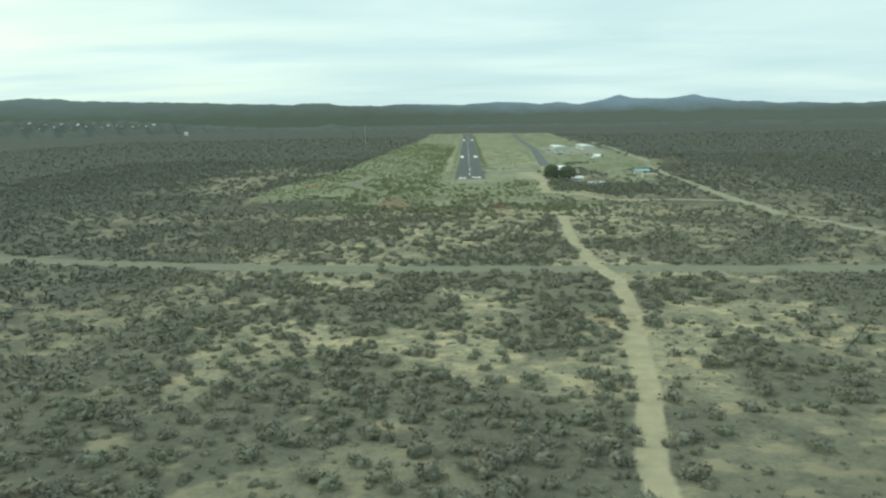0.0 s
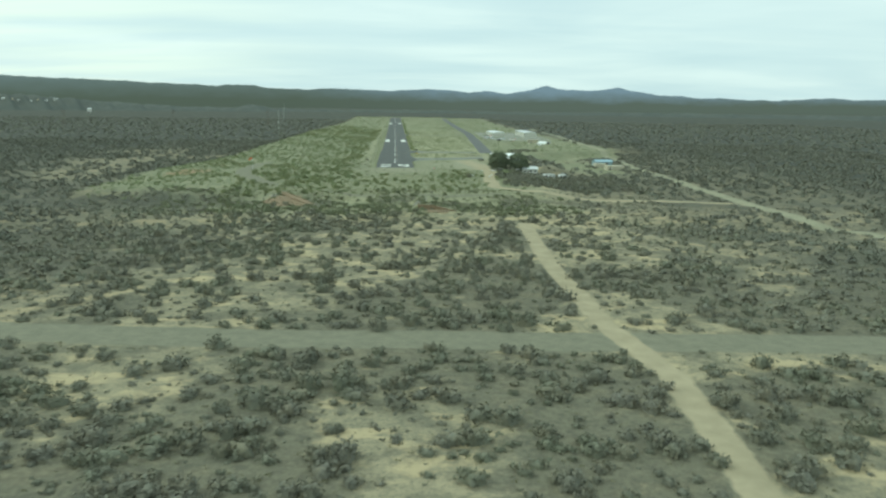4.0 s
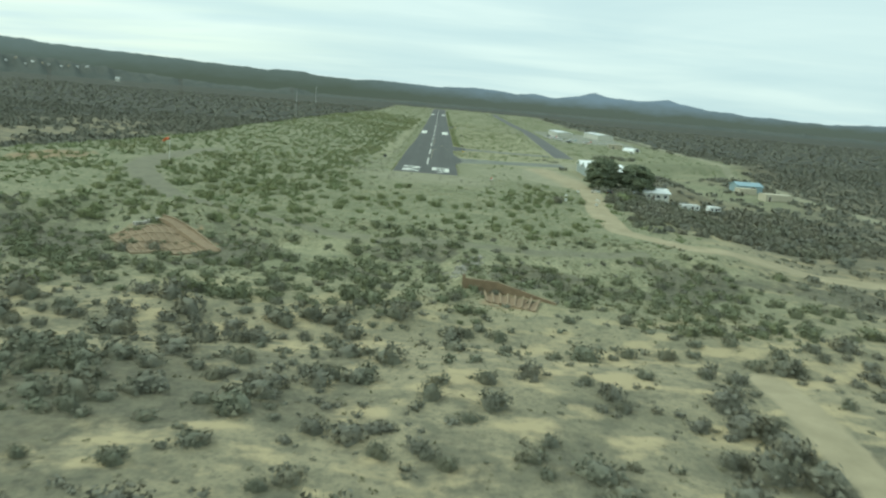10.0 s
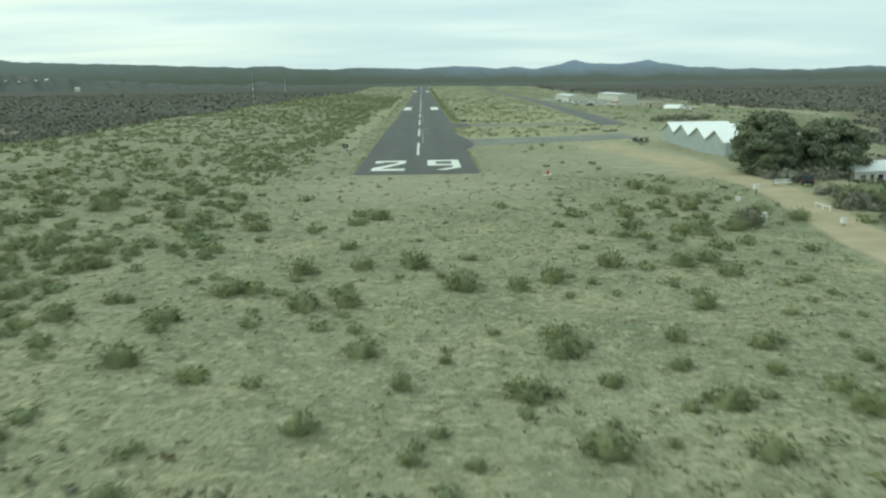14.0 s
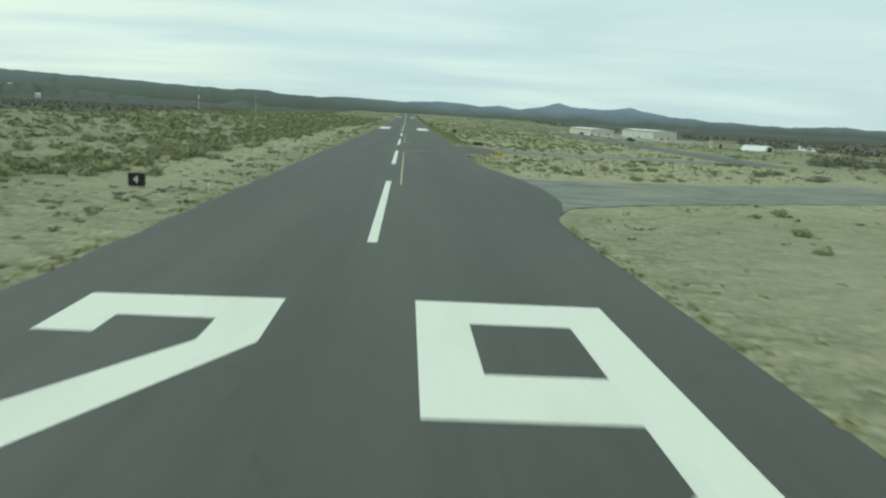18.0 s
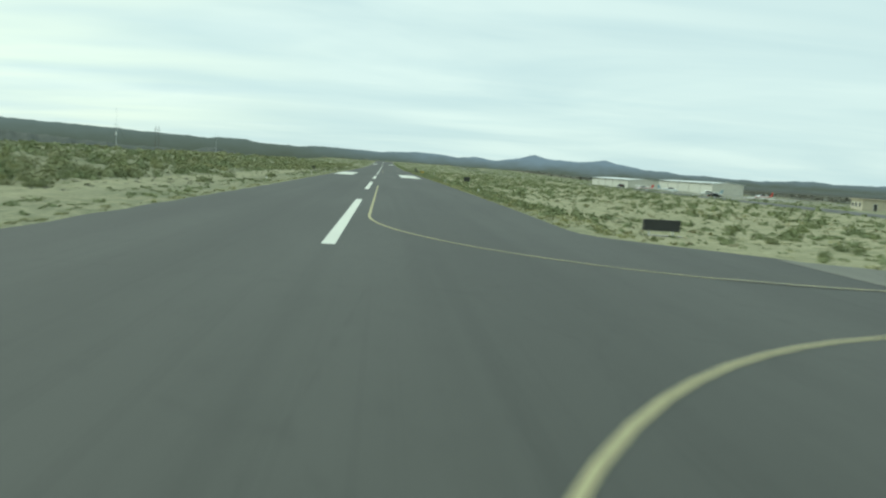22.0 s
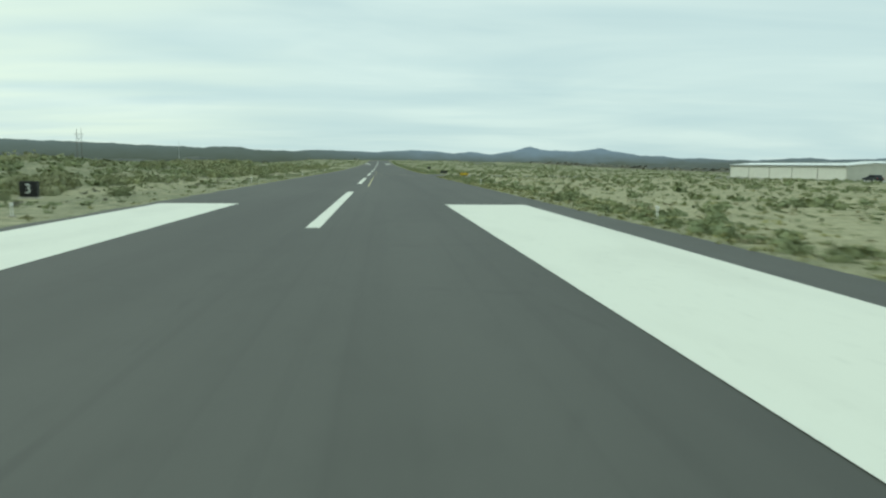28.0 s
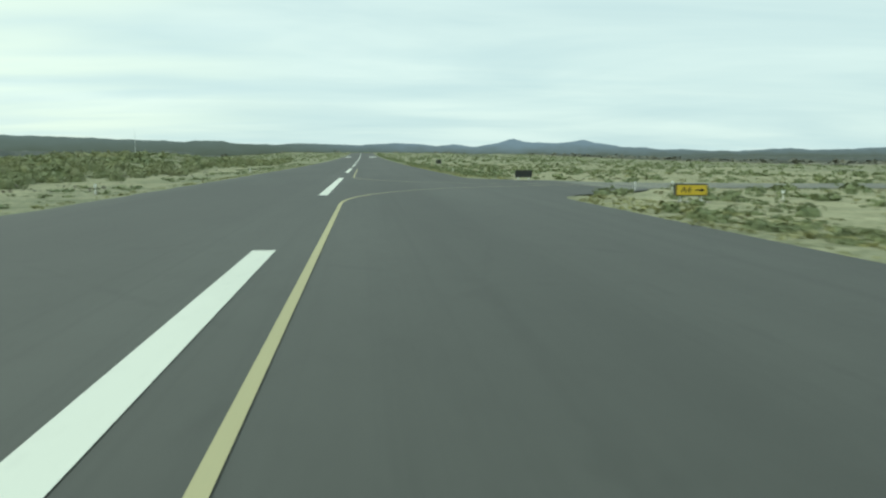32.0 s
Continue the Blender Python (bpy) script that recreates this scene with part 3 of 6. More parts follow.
CROSS_ROAD = [(-700, -40), (-400, -218), (-190, -298), (-110, -318), (-46, -328), (40, -333), (135, -338), (600, -352)]
TRACK = [(20, -560), (25, -488), (31, -460), (35, -431), (41, -393), (45, -352), (41.5, -320), (42, -276), (43, -243), (46, -202), (48, -180)]
DRIVE = [(150, -122), (100, -114), (61, -107), (48, -90), (49, -58), (53, -24), (53, 10), (46, 60)]
EAST_ROAD = [(200, -420), (172, -250), (158, -180), (158, -100), (161, -36), (166, 77), (191, 381), (205, 560), (210, 800)]
RIM_TRACK = [(46, -119), (28, -121), (10, -123), (-6, -120), (-22, -111), (-37, -105.5), (-53, -97), (-66, -80), (-77, -58), (-80, -40), (-79, -15), (-74, 14)]
BERM = [(-56, -101), (-47, -107), (-36, -111), (-24, -116.5), (-8, -126), (6, -129)]
CHUTE = [(13.0, -128.5), (10.6, -136.0), (7.2, -143.5)]
WASH = [(200, -196), (110, -186), (55, -180), (10, -172), (-60, -186), (-200, -205)]


def patchy(x, y, scale, seed):
    """Soft random patches between 0 and 1."""
    s = np.random.default_rng(seed).random(12) * 6.283
    v = np.zeros(np.shape(x))
    for k in range(6):
        a = s[k]
        f = scale * (0.7 + 0.35 * k)
        v = v + np.sin((x * math.cos(a) + y * math.sin(a)) * f + s[k + 6] + 1.5 * np.sin((x * math.sin(a) - y * math.cos(a)) * f * 0.7))
    return 0.5 + v / 6.0


def drift(x, y):
    """Where brush gathers on the plain."""
    return ease(0.36, 0.62, patchy(x, y, 0.045, 5))


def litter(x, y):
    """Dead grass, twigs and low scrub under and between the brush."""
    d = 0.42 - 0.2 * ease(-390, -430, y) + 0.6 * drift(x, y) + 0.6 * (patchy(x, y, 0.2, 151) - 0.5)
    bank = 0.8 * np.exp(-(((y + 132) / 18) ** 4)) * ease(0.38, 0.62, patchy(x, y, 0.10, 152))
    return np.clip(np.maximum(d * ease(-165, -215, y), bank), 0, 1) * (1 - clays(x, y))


def clays(x, y):
    """Raw orange-brown earth: round the two aprons, a cut to the west and a scrape by the track."""
    return np.clip(0.75 * np.exp(-((((x + 46) / 10) ** 2 + ((y + 131) / 10) ** 2) ** 2)) + 0.75 * np.exp(-((((x - 17) / 5.5) ** 2 + ((y + 154) / 5) ** 2) ** 2))
                   + 0.8 * np.exp(-((((x + 108) / 13) ** 2 + ((y + 44) / 17) ** 2) ** 2)) + 0.6 * np.exp(-((((x - 34) / 9) ** 2 + ((y + 400) / 7) ** 2) ** 2)), 0, 1)


def ground(x, y):
    x, y = np.asarray(x, float), np.asarray(y, float)
    top = crest(y) - 0.12 * ease(11.5, 40, abs(x)) - 1.4 * ease(-15, -100, y)
    top = top + 1.6 * ease(-35, -75, x) * (1 - ease(-95, -125, x)) * ease(-130, -70, y) * (1 - ease(60, 200, y))
    top = top + 2.2 * ease(-23, -62, x) * (1 - ease(-100, -130, x)) * ease(90, 230, y) * (1 - ease(650, 900, y)) * (0.75 + 0.25 * np.sin(y * 0.035 + 0.05 * x))
    plain_z = -5.0 - 1.5 * ease(250, 700, abs(x))
    west = -103 + 22 * ease(100, 1400, y) - 25 * (1 - ease(-60, 120, y))
    east = 66 + 26 * ease(8, 28, y) + 124 * ease(130, 260, y)
    keep = ease(-138, -108, y + 6 * np.sin(x * 0.05) + 4 * np.sin(x * 0.13 + 1)) * ease(west - 35, west, x) * (1 - ease(east, east + 26, x)) * (1 - ease(1330, 1420, y))
    z = plain_z + (top - plain_z) * keep
    z = z - 1.3 * ease(80, 120, x) * (1 - ease(210, 230, x)) * ease(250, 330, y) * keep
    # eroded banks of clay
    z = z + 1.1 * np.exp(-(((x + 47) / 9) ** 2 + ((y + 124) / 9) ** 2)) + 0.55 * np.exp(-((along(BERM, x, y) / 1.8) ** 2))
    # the fill behind the retaining wall
    behind = y - np.interp(x, [9.9, 15.5, 24.4], [-147, -148.5, -153])
    z = z + 1.7 * np.interp(x, [7.5, 9.6, 15.5, 24.4], [0, 1, 1, 0]) * ease(0.1, 1.1, behind) * (1 - ease(6, 16, behind))
    z = z - 1.2 * np.exp(-((along(WASH, x, y) / 7) ** 2))
    rough = (1 - ease(60, 12, abs(x)) * ease(-30, 0, y)) * (1 - 0.7 * np.exp(-((along(CROSS_ROAD, x, y) / 14) ** 2)))
    wave = 0.30 * np.sin(x * 0.11 + 1.3 * np.sin(y * 0.05)) * np.sin(y * 0.09 + np.sin(x * 0.04)) + 0.16 * np.sin(x * 0.31 + y * 0.22) * np.sin(y * 0.37 - x * 0.12)
    gully = np.exp(-(((y + 126) / 20) ** 2)) * (1 - np.exp(-((along(RIM_TRACK, x, y) / 6) ** 2))) * ease(-150, -110, x) * (1 - ease(60, 80, x))
    bank_zone = np.exp(-(((y + 127) / 14) ** 4)) * ease(-100, -85, x) * (1 - ease(60, 75, x)) * (1 - clays(x, y)) * (1 - np.exp(-((along(RIM_TRACK, x, y) / 5.5) ** 4)))
    rill = np.abs(np.sin(x * 0.42 + 0.9 * np.sin(y * 0.16 + x * 0.07) + 0.06 * y))
    z = z - 0.75 * bank_zone * (1 - rill) ** 2 + 0.16 * bank_zone * np.sin(x * 1.3 + y * 0.5) * np.sin(y * 1.1 - x * 0.4)
    z = z + gully * (0.55 * np.abs(np.sin(x * 0.19 + 1.2 * np.sin(y * 0.11))) - 0.3 + 0.22 * np.sin(x * 0.5 + y * 0.23))
    return z + wave * rough * ease(0.0, 8.0, paved_gap(x, y))


def height(x, y):
    return float(ground(np.array([x]), np.array([y]))[0])


def graded(lo, hi, step, far_lo, far_hi):
    """Grid lines, even from lo to hi and then ever wider."""
    core = list(np.arange(lo, hi + 0.1, step))
    s, v = step, hi
    while v < far_hi:
        s *= 1.16
        v = min(v + s, far_hi)
        core.append(v)
    s, v = step, lo
    while v > far_lo:
        s *= 1.16
        v = max(v - s, far_lo)
        core.insert(0, v)
    return np.array(core)


def pavement(x, y):
    """1 on the runway, its turn-offs and the taxiway, with a soft edge."""
    return 1 - ease(0.0, 1.2, paved_gap(x, y))


def taxi_x(y):
    return np.interp(y, [140, 560, 1300], [70, 93, 104])


def old_half(x):
    """Half the width of the old turn-off."""
    return np.interp(x, [11, 14, 18.7, 23, 35, 62], [16, 14, 12.2, 11.4, 10, 10])


# where each turn-off leaves the runway, and half its width
TURNOFFS = ((155.0, 7.0), (486.0, 5.0))


def paved_gap(x, y):
    x, y = np.asarray(x, float), np.asarray(y, float)
    rw = np.maximum(abs(x - 0.9 * ease(120, 210, y)) - 11.35, np.maximum(0.9 - y, y - 1282))
    tw = np.maximum(abs(x - taxi_x(y)) - 5.2, np.maximum(148 - y, y - 1290))
    g = np.minimum(rw, tw)
    g = np.minimum(g, np.maximum(np.maximum(10 - x, x - 11.6 - np.interp(y, [48, 58, 75, 84, 99, 108], [0, 2.5, 3.1, 2.4, 0.7, 0])), np.maximum(48 - y, y - 112)))
    for a, half in TURNOFFS:
        g = np.minimum(g, np.maximum(abs(y - a) - half, np.maximum(10 - x, x - taxi_x(y))))
        # the fillets where a turn-off leaves the runway
        g = np.minimum(g, np.maximum(np.maximum(10 - x, x - 12.2 - 9.0 * np.exp(-((abs(y - a) / 14.6) ** 5))), abs(y - a) - 22))
    return np.minimum(g, np.maximum(abs(y - 72 - (x - 14) * 0.42) - old_half(x), np.maximum(10 - x, x - 62)))


gx = graded(-150, 190, 2.0, -5200, 5200)
gx = np.unique(np.concatenate([gx, np.arange(-69, 70, 2.0)]))
gy = graded(-520, 640, 2.0, -2500, 5600)
gy = gy[(gy < 200) | (gy > 640) | (np.arange(len(gy)) % 2 == 0)]
gy = np.unique(np.concatenate([gy, np.arange(-163, -98, 2.0)]))
GX, GY = np.meshgrid(gx, gy)
GZ = ground(GX, GY)
gap = paved_gap(GX, GY)
GZ = GZ - 0.12 * (1 - ease(-1.2, -0.1, gap))
nx, ny = len(gx), len(gy)
idx = np.arange(nx * ny).reshape(ny, nx)
quads = np.stack([idx[:-1, :-1], idx[:-1, 1:], idx[1:, 1:], idx[1:, :-1]], -1).reshape(-1, 4)
me = raw_mesh("ground", np.stack([GX, GY, GZ], -1).reshape(-1, 3), quads, M_GROUND)
me.polygons.foreach_set("use_smooth", [True] * len(me.polygons))


def on_top(x, y):
    """How far a place belongs to the cleared ground of the airfield."""
    west = -110 + 28 * ease(100, 1400, y) - 25 * (1 - ease(-60, 120, y))
    east = 50 + 128 * ease(60, 200, y)
    return ease(-135, -100, y) * ease(west - 12, west + 6, x) * (1 - ease(east, east + 25, x)) * (1 - ease(1300, 1400, y))


def west_slope(x, y):
    """Pale open soil between the brush on the slope west of the airfield."""
    reach = ease(-250, -205, x) * ease(-70, -95, x) * ease(-75, -20, y) * (1 - ease(190, 300, y))
    return reach * ease(0.40, 0.58, patchy(x, y * 0.7, 0.035, 191))


def tracks(x, y):
    d = np.exp(-((along(TRACK, x, y) / 2.7) ** 4))
    d = np.maximum(d, np.exp(-((along(DRIVE, x, y) / 3.6) ** 4)))
    d = np.maximum(d, 0.8 * np.exp(-((along(EAST_ROAD, x, y) / 4.0) ** 4)))
    # the bare yard before the sawtooth hangars
    d = np.maximum(d, 0.95 * np.exp(-(((x - 47) / 13) ** 2 + ((y - 30) / 42) ** 2) ** 2))
    d = np.maximum(d, 0.8 * np.exp(-(((x - 66) / 16) ** 2 + ((y - 95) / 22) ** 2) ** 2))
    # graded soil between the runway and the yard
    d = np.maximum(d, 0.52 * np.exp(-(((x - 33) / 24) ** 4 + ((y - 24) / 36) ** 4)))
    # bare shoulder before the threshold and beside the runway
    d = np.maximum(d, 0.62 * np.exp(-(((x - 2) / 27) ** 2 + ((y + 14) / 24) ** 2) ** 2))
    return np.maximum(d, 0.36 * (1 - 0.4 * ease(200, 380, y)) * np.exp(-((abs(x + 16.5) / 4.0) ** 4)) * (y > -20) * (y < 1290))


def gravels(x, y):
    g = np.exp(-((along(CROSS_ROAD, x, y) / 6.2) ** 6)) * (1 - ease(230, 330, abs(x)))
    return np.maximum(g, (0.6 + 0.24 * ease(-35, -62, x)) * np.exp(-((along(RIM_TRACK, x, y) / (2.7 + 2.3 * ease(-45, -70, x))) ** 4)))


def clearing(x, y):
    """The open grassy field round the sheds."""
    return np.exp(-((((x - 132) / 27) ** 2 + ((y - 78) / 72) ** 2) ** 2))


def sands(x, y):
    """Bare pale ground beside the runway."""
    field = on_top(x, y) * ease(40, 80, y) * (1 - 0.75 * ease(450, 750, y)) * np.maximum(0.6 * ease(11, 16, x) * (1 - ease(60, 90, x)), 0.45 * np.exp(-((abs(x + 19.5) / 3.5) ** 4)))
    slope = ease(0.52, 0.74, 0.5 + 0.5 * np.sin(x * 0.13 + 1.7 * np.sin(y * 0.08)) * np.sin(y * 0.17 + x * 0.05 + 1.0)) * np.exp(-(((y + 133) / 17) ** 4)) * ease(-110, -90, x) * (1 - ease(70, 100, x))
    return np.maximum(field, 0.5 * slope)


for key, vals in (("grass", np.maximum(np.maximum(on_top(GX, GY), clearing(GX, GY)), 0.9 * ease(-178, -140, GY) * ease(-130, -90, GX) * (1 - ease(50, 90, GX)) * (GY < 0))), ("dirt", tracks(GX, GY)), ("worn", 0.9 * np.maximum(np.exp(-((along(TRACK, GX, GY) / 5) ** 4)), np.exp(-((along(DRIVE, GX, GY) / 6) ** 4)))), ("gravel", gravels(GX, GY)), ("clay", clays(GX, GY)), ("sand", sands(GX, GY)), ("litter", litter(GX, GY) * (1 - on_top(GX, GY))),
                  ("brush", (1 - on_top(GX, GY)) * (1 - 0.5 * west_slope(GX, GY)) * (1 - clearing(GX, GY)) * np.maximum((0.8 - 0.3 * ease(-120, -180, GY)) * np.maximum(ease(-45, -110, GX), 0.8 * ease(60, 130, GX)) * (1 - 0.8 * tracks(GX, GY)), ease(150, 340, np.hypot(GX * 1.2, np.clip(GY - 150, 0, None) + np.clip(-250 - GY, 0, None)))))):
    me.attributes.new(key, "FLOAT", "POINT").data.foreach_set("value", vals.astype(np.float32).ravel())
tagged(new("ground", me), "dry desert ground of tan soil and sparse grass", "ground", "", "structure")


# ---- paved surfaces ----
def sheet(name, rows, mat, lift, label, category, parent=None):
    """A paved strip from rows of points across it, laid on the crest."""
    n = len(rows[0])
    verts = [(x, y, (float(crest(y)) if lift == 0 else height(x, y)) + lift) for row in rows for x, y in row]
    faces = [(i * n + j, i * n + j + 1, (i + 1) * n + j + 1, (i + 1) * n + j) for i in range(len(rows) - 1) for j in range(n - 1)]
    ob = new(name, mesh_of(name, verts, faces, mat))
    if parent:
        ob.parent = parent
    else:
        tagged(ob, label, category, "", "structure")
    return ob


def east_edge(y):
    """The runway's east edge with the fillets of its turn-offs."""
    e = float(np.interp(y, [0, 120, 200, 400, 1282], [11.43, 11.43, 12.3, 12.2, 12.0]))
    e += float(np.interp(y, [48, 51.5, 53.8, 58, 65.6, 74.6, 84, 94.7, 99, 108], [0, 0.25, 0.9, 2.5, 2.8, 3.1, 2.4, 1.4, 0.7, 0]))
    for a, half in TURNOFFS:
        e += 9.0 * math.exp(-((abs(y - a) / 14.6) ** 5))
    return e


runway = sheet("runway", [[(float(np.interp(y, [0, 120, 220, 1282], [-11.3, -11.1, -10.0, -10.2])) + 0.12 * math.sin(y * 0.7) * (y > 2), y), (0, y), (11.3, y), (east_edge(y), y)] for y in np.concatenate([[0.9], np.arange(2, 520, 2.0), np.arange(520, 1283, 12.7)])],
               M_RUNWAY, 0.0, "dark grey asphalt runway with worn white markings", "runway")
sheet("taxiway", [[(float(taxi_x(y)) + d, y) for d in (-5.2, 0, 5.2)] for y in np.arange(148, 1290, 6)], M_TAXI, 0.03,
      "narrow dark asphalt taxiway beside the runway", "taxiway")
for n, (a, half) in enumerate(TURNOFFS):
    sheet(f"turnoff_{n + 1}", [[(x, a - half - 9 * math.exp(-((x - 20) / 5)) * 0.3), (x, a), (x, a + half + 9 * math.exp(-((x - 20) / 5)) * 0.3)] for x in np.arange(18.5, float(taxi_x(a)) - 4.5, 3)], M_TURNOFF, 0.03,
          "asphalt turn-off from the runway to the taxiway", "taxiway")
old_rows = []
for x in np.arange(11.5, 62.5, 1.0):
    ys = [72 + (x - 14) * 0.42 + (float(old_half(x)) + 0.25 * math.sin(1.1 * x + 5 * f)) * f for f in (-1, -0.5, 0, 0.5, 1)]
    old_rows.append([(max(x, east_edge(y)), y) for y in ys])
sheet("old_turnoff", old_rows, M_WORN, 0.012, "cracked old pavement bleached to pale grey", "pavement")
sheet("apron", [[(x, y) for x in np.arange(float(taxi_x(y)) + 12, 200, 5)][:16] for y in np.arange(400, 640, 6)], M_APRON, 0.03,
      "pale grey parking apron in front of the hangars", "apron")


# ---- runway markings ----
def flat(name, outline, mat, label=""):
    """A painted shape on the runway: pieces cut along the way so that it follows the crest."""
    bm = bmesh.new()
    vs = [bm.verts.new((x, y, float(crest(y)) + 0.012)) for x, y in outline]
    bm.faces.new(vs)
    bmesh.ops.triangulate(bm, faces=bm.faces)
    me = bpy.data.meshes.new(name)
    for f in bm.faces:
        if f.normal.z < 0:
            f.normal_flip()
    bm.to_mesh(me)
    bm.free()
    me.materials.append(mat)
    ob = new(name, me)
    ob.parent = runway
    if label:
        ob["label"] = label
    return ob


for k in range(20):
    y0 = 38.2 + 61.7 * k
    if y0 < 1220:
        flat("centreline_stripe", [(-0.2, y0), (0.3, y0), (0.3, y0 + 36.1), (-0.2, y0 + 36.1)], M_WHITE_MARK, "white centreline stripe" if k == 0 else "")
for s in (-1, 1):
    for y0, y1 in ((316, 363.3), (919, 966)):
        flat("aiming_bar", [(s * (5.6 + 0.32 * s), y0), (s * (9.9 + 0.5 * s), y0), (s * (9.9 + 0.5 * s), y1), (s * (5.6 + 0.32 * s), y1)], M_WHITE_MARK, "broad white aiming bar")


def numeral(name, polys):
    """A painted digit, made of straight pieces in metres."""
    for poly in polys:
        flat(name, poly, M_WHITE_MARK, "tall white painted runway digit")


numeral("digit_two", [
    [(-8.5, 7.0), (-2.3, 7.0), (-2.3, 10.2), (-6.9, 10.2), (-8.5, 10.2)],
    [(-8.5, 10.2), (-6.9, 10.2), (-2.3, 20.4), (-3.95, 20.4), (-8.5, 12.0)],
    [(-3.95, 20.4), (-2.3, 20.4), (-2.3, 25.6), (-3.95, 22.7)],
    [(-6.85, 22.7), (-3.95, 22.7), (-2.3, 25.6), (-8.5, 25.3), (-8.5, 20.8), (-6.85, 20.8)],
])
numeral("digit_nine", [
    [(2.05, 26.1), (2.05, 15.2), (3.7, 18.3), (3.7, 23.2)],
    [(2.05, 26.1), (3.7, 23.2), (6.85, 23.2), (8.45, 26.1)],
    [(6.85, 23.2), (6.85, 18.3), (6.85, 15.2), (6.85, 12.0), (8.45, 11.4), (8.45, 26.1)],
    [(2.05, 15.2), (6.85, 15.2), (6.85, 18.3), (3.7, 18.3)],
    [(6.85, 12.0), (3.5, 7.4), (5.3, 7.1), (8.45, 11.4)],
])


def painted_line(name, pts, wide, mat, label=""):
    left, right = [], []
    for i, (x, y) in enumerate(pts):
        ax, ay = pts[max(i - 1, 0)]
        bx, by = pts[min(i + 1, len(pts) - 1)]
        n = math.hypot(bx - ax, by - ay)
        ox, oy = -(by - ay) / n * wide / 2, (bx - ax) / n * wide / 2
        left.append((x + ox, y + oy))
        right.append((x - ox, y - oy))
    verts, faces = [], []
    for (ax, ay), (bx, by) in zip(left, right):
        for x, y in ((ax, ay), (bx, by)):
            base = float(crest(y)) if x < 13 else max(height(x, y) + 0.03, float(crest(y)) if x < 19 else -99)
            verts.append((x, y, base + 0.016))
    for i in range(len(pts) - 1):
        faces.append((2 * i, 2 * i + 1, 2 * i + 3, 2 * i + 2))
    ob = new(name, mesh_of(name, verts, faces, mat))
    ob.parent = runway
    if label:
        ob["label"] = label
    return ob


for a, half in TURNOFFS:
    for s, far, bend in ((-1, 84 if a < 300 else 89, 27 if a < 300 else 24), (1, 86 if a < 300 else 75, 23.5)):
        pts = [(1.2, a + s * (far + (bend + 1 - far) * k / 7)) for k in range(8)]
        for k in range(21):
            b = k / 20 * math.pi / 2
            pts.append((1.2 + 16 * (1 - math.cos(b)), a + s * (bend - 21.8 * math.sin(b))))
        pts += [(x, a + s * (4.2 if s < 0 and a < 300 else 1.7) * max(0, 1 - (x - 17.2) / 40)) for x in (22, 28, 36, 48)]
        painted_line("lead_line", pts, 0.155, M_YELLOW_MARK, "thin yellow lead-off line")

# ---- hangars ----
def hangar(name, x, y, turn, deep, long, eave, bays, label):
    """A long low hangar: its doors face -x."""
    h = thing(name, x, y, height(x + deep / 2, y) - 0.1, turn, label, "hangar", "long hangars")
    rise = 0.7
    part("wall", solid([(0, 0), (deep, 0), (deep, eave), (deep / 2, eave + rise), (0, eave)], -long / 2, -long / 2 + 0.25), M_WALL, h)
    part("wall", solid([(0, 0), (deep, 0), (deep, eave), (deep / 2, eave + rise), (0, eave)], long / 2 - 0.25, long / 2), M_WALL, h)
    part("wall", box(deep - 0.25, deep, -long / 2 + 0.25, long / 2 - 0.25, 0, eave), M_WALL, h)
    part("header", box(0, 0.3, -long / 2 + 0.25, long / 2 - 0.25, eave - 0.7, eave), M_WALL, h)
    for s in (0, 1):
        a, b = (-0.4, deep / 2) if s == 0 else (deep / 2, deep + 0.4)
        za, zb = (eave - 0.03, eave + rise) if s == 0 else (eave + rise, eave - 0.03)
        part("roof_slope", solid([(a, za), (b, zb), (b, zb + 0.14), (a, za + 0.14)], -long / 2 - 0.3, long / 2 + 0.3), M_ROOF, h, "light ribbed metal roof")
    part("gutter", box(-0.55, -0.4, -long / 2 - 0.3, long / 2 + 0.3, eave - 0.12, eave + 0.06, 0.03), M_DARK, h)
    w = (long - 0.6) / bays
    for k in range(bays):
        y0 = -long / 2 + 0.3 + k * w
        part("post", box(-0.06, 0.3, y0 - 0.09, y0 + 0.09, 0, eave - 0.7), M_CONCRETE, h)
        for j in range(2):
            a = y0 + 0.13 + j * (w - 0.26) / 2
            leaf = part("door_leaf", box(0.06, 0.16, a + 0.02, a + (w - 0.26) / 2 - 0.02, 0.08, eave - 0.72, 0.02), M_DOOR, h)
            for r in range(1, 6):
                yy = a + r * (w - 0.26) / 12
                part("rib", box(0.03, 0.065, yy - 0.03, yy + 0.03, 0.12, eave - 0.78), M_DOOR, leaf)
    return h


hg = hangar("hangar", 118.8, 547, 0, 14.8, 68, 4.6, 5, "long pale steel hangar with ribbed sliding doors")
hg2 = hangar("hangar", 156, 540, 0, 14.8, 76, 5.2, 5, "second long pale hangar behind the parked aircraft")


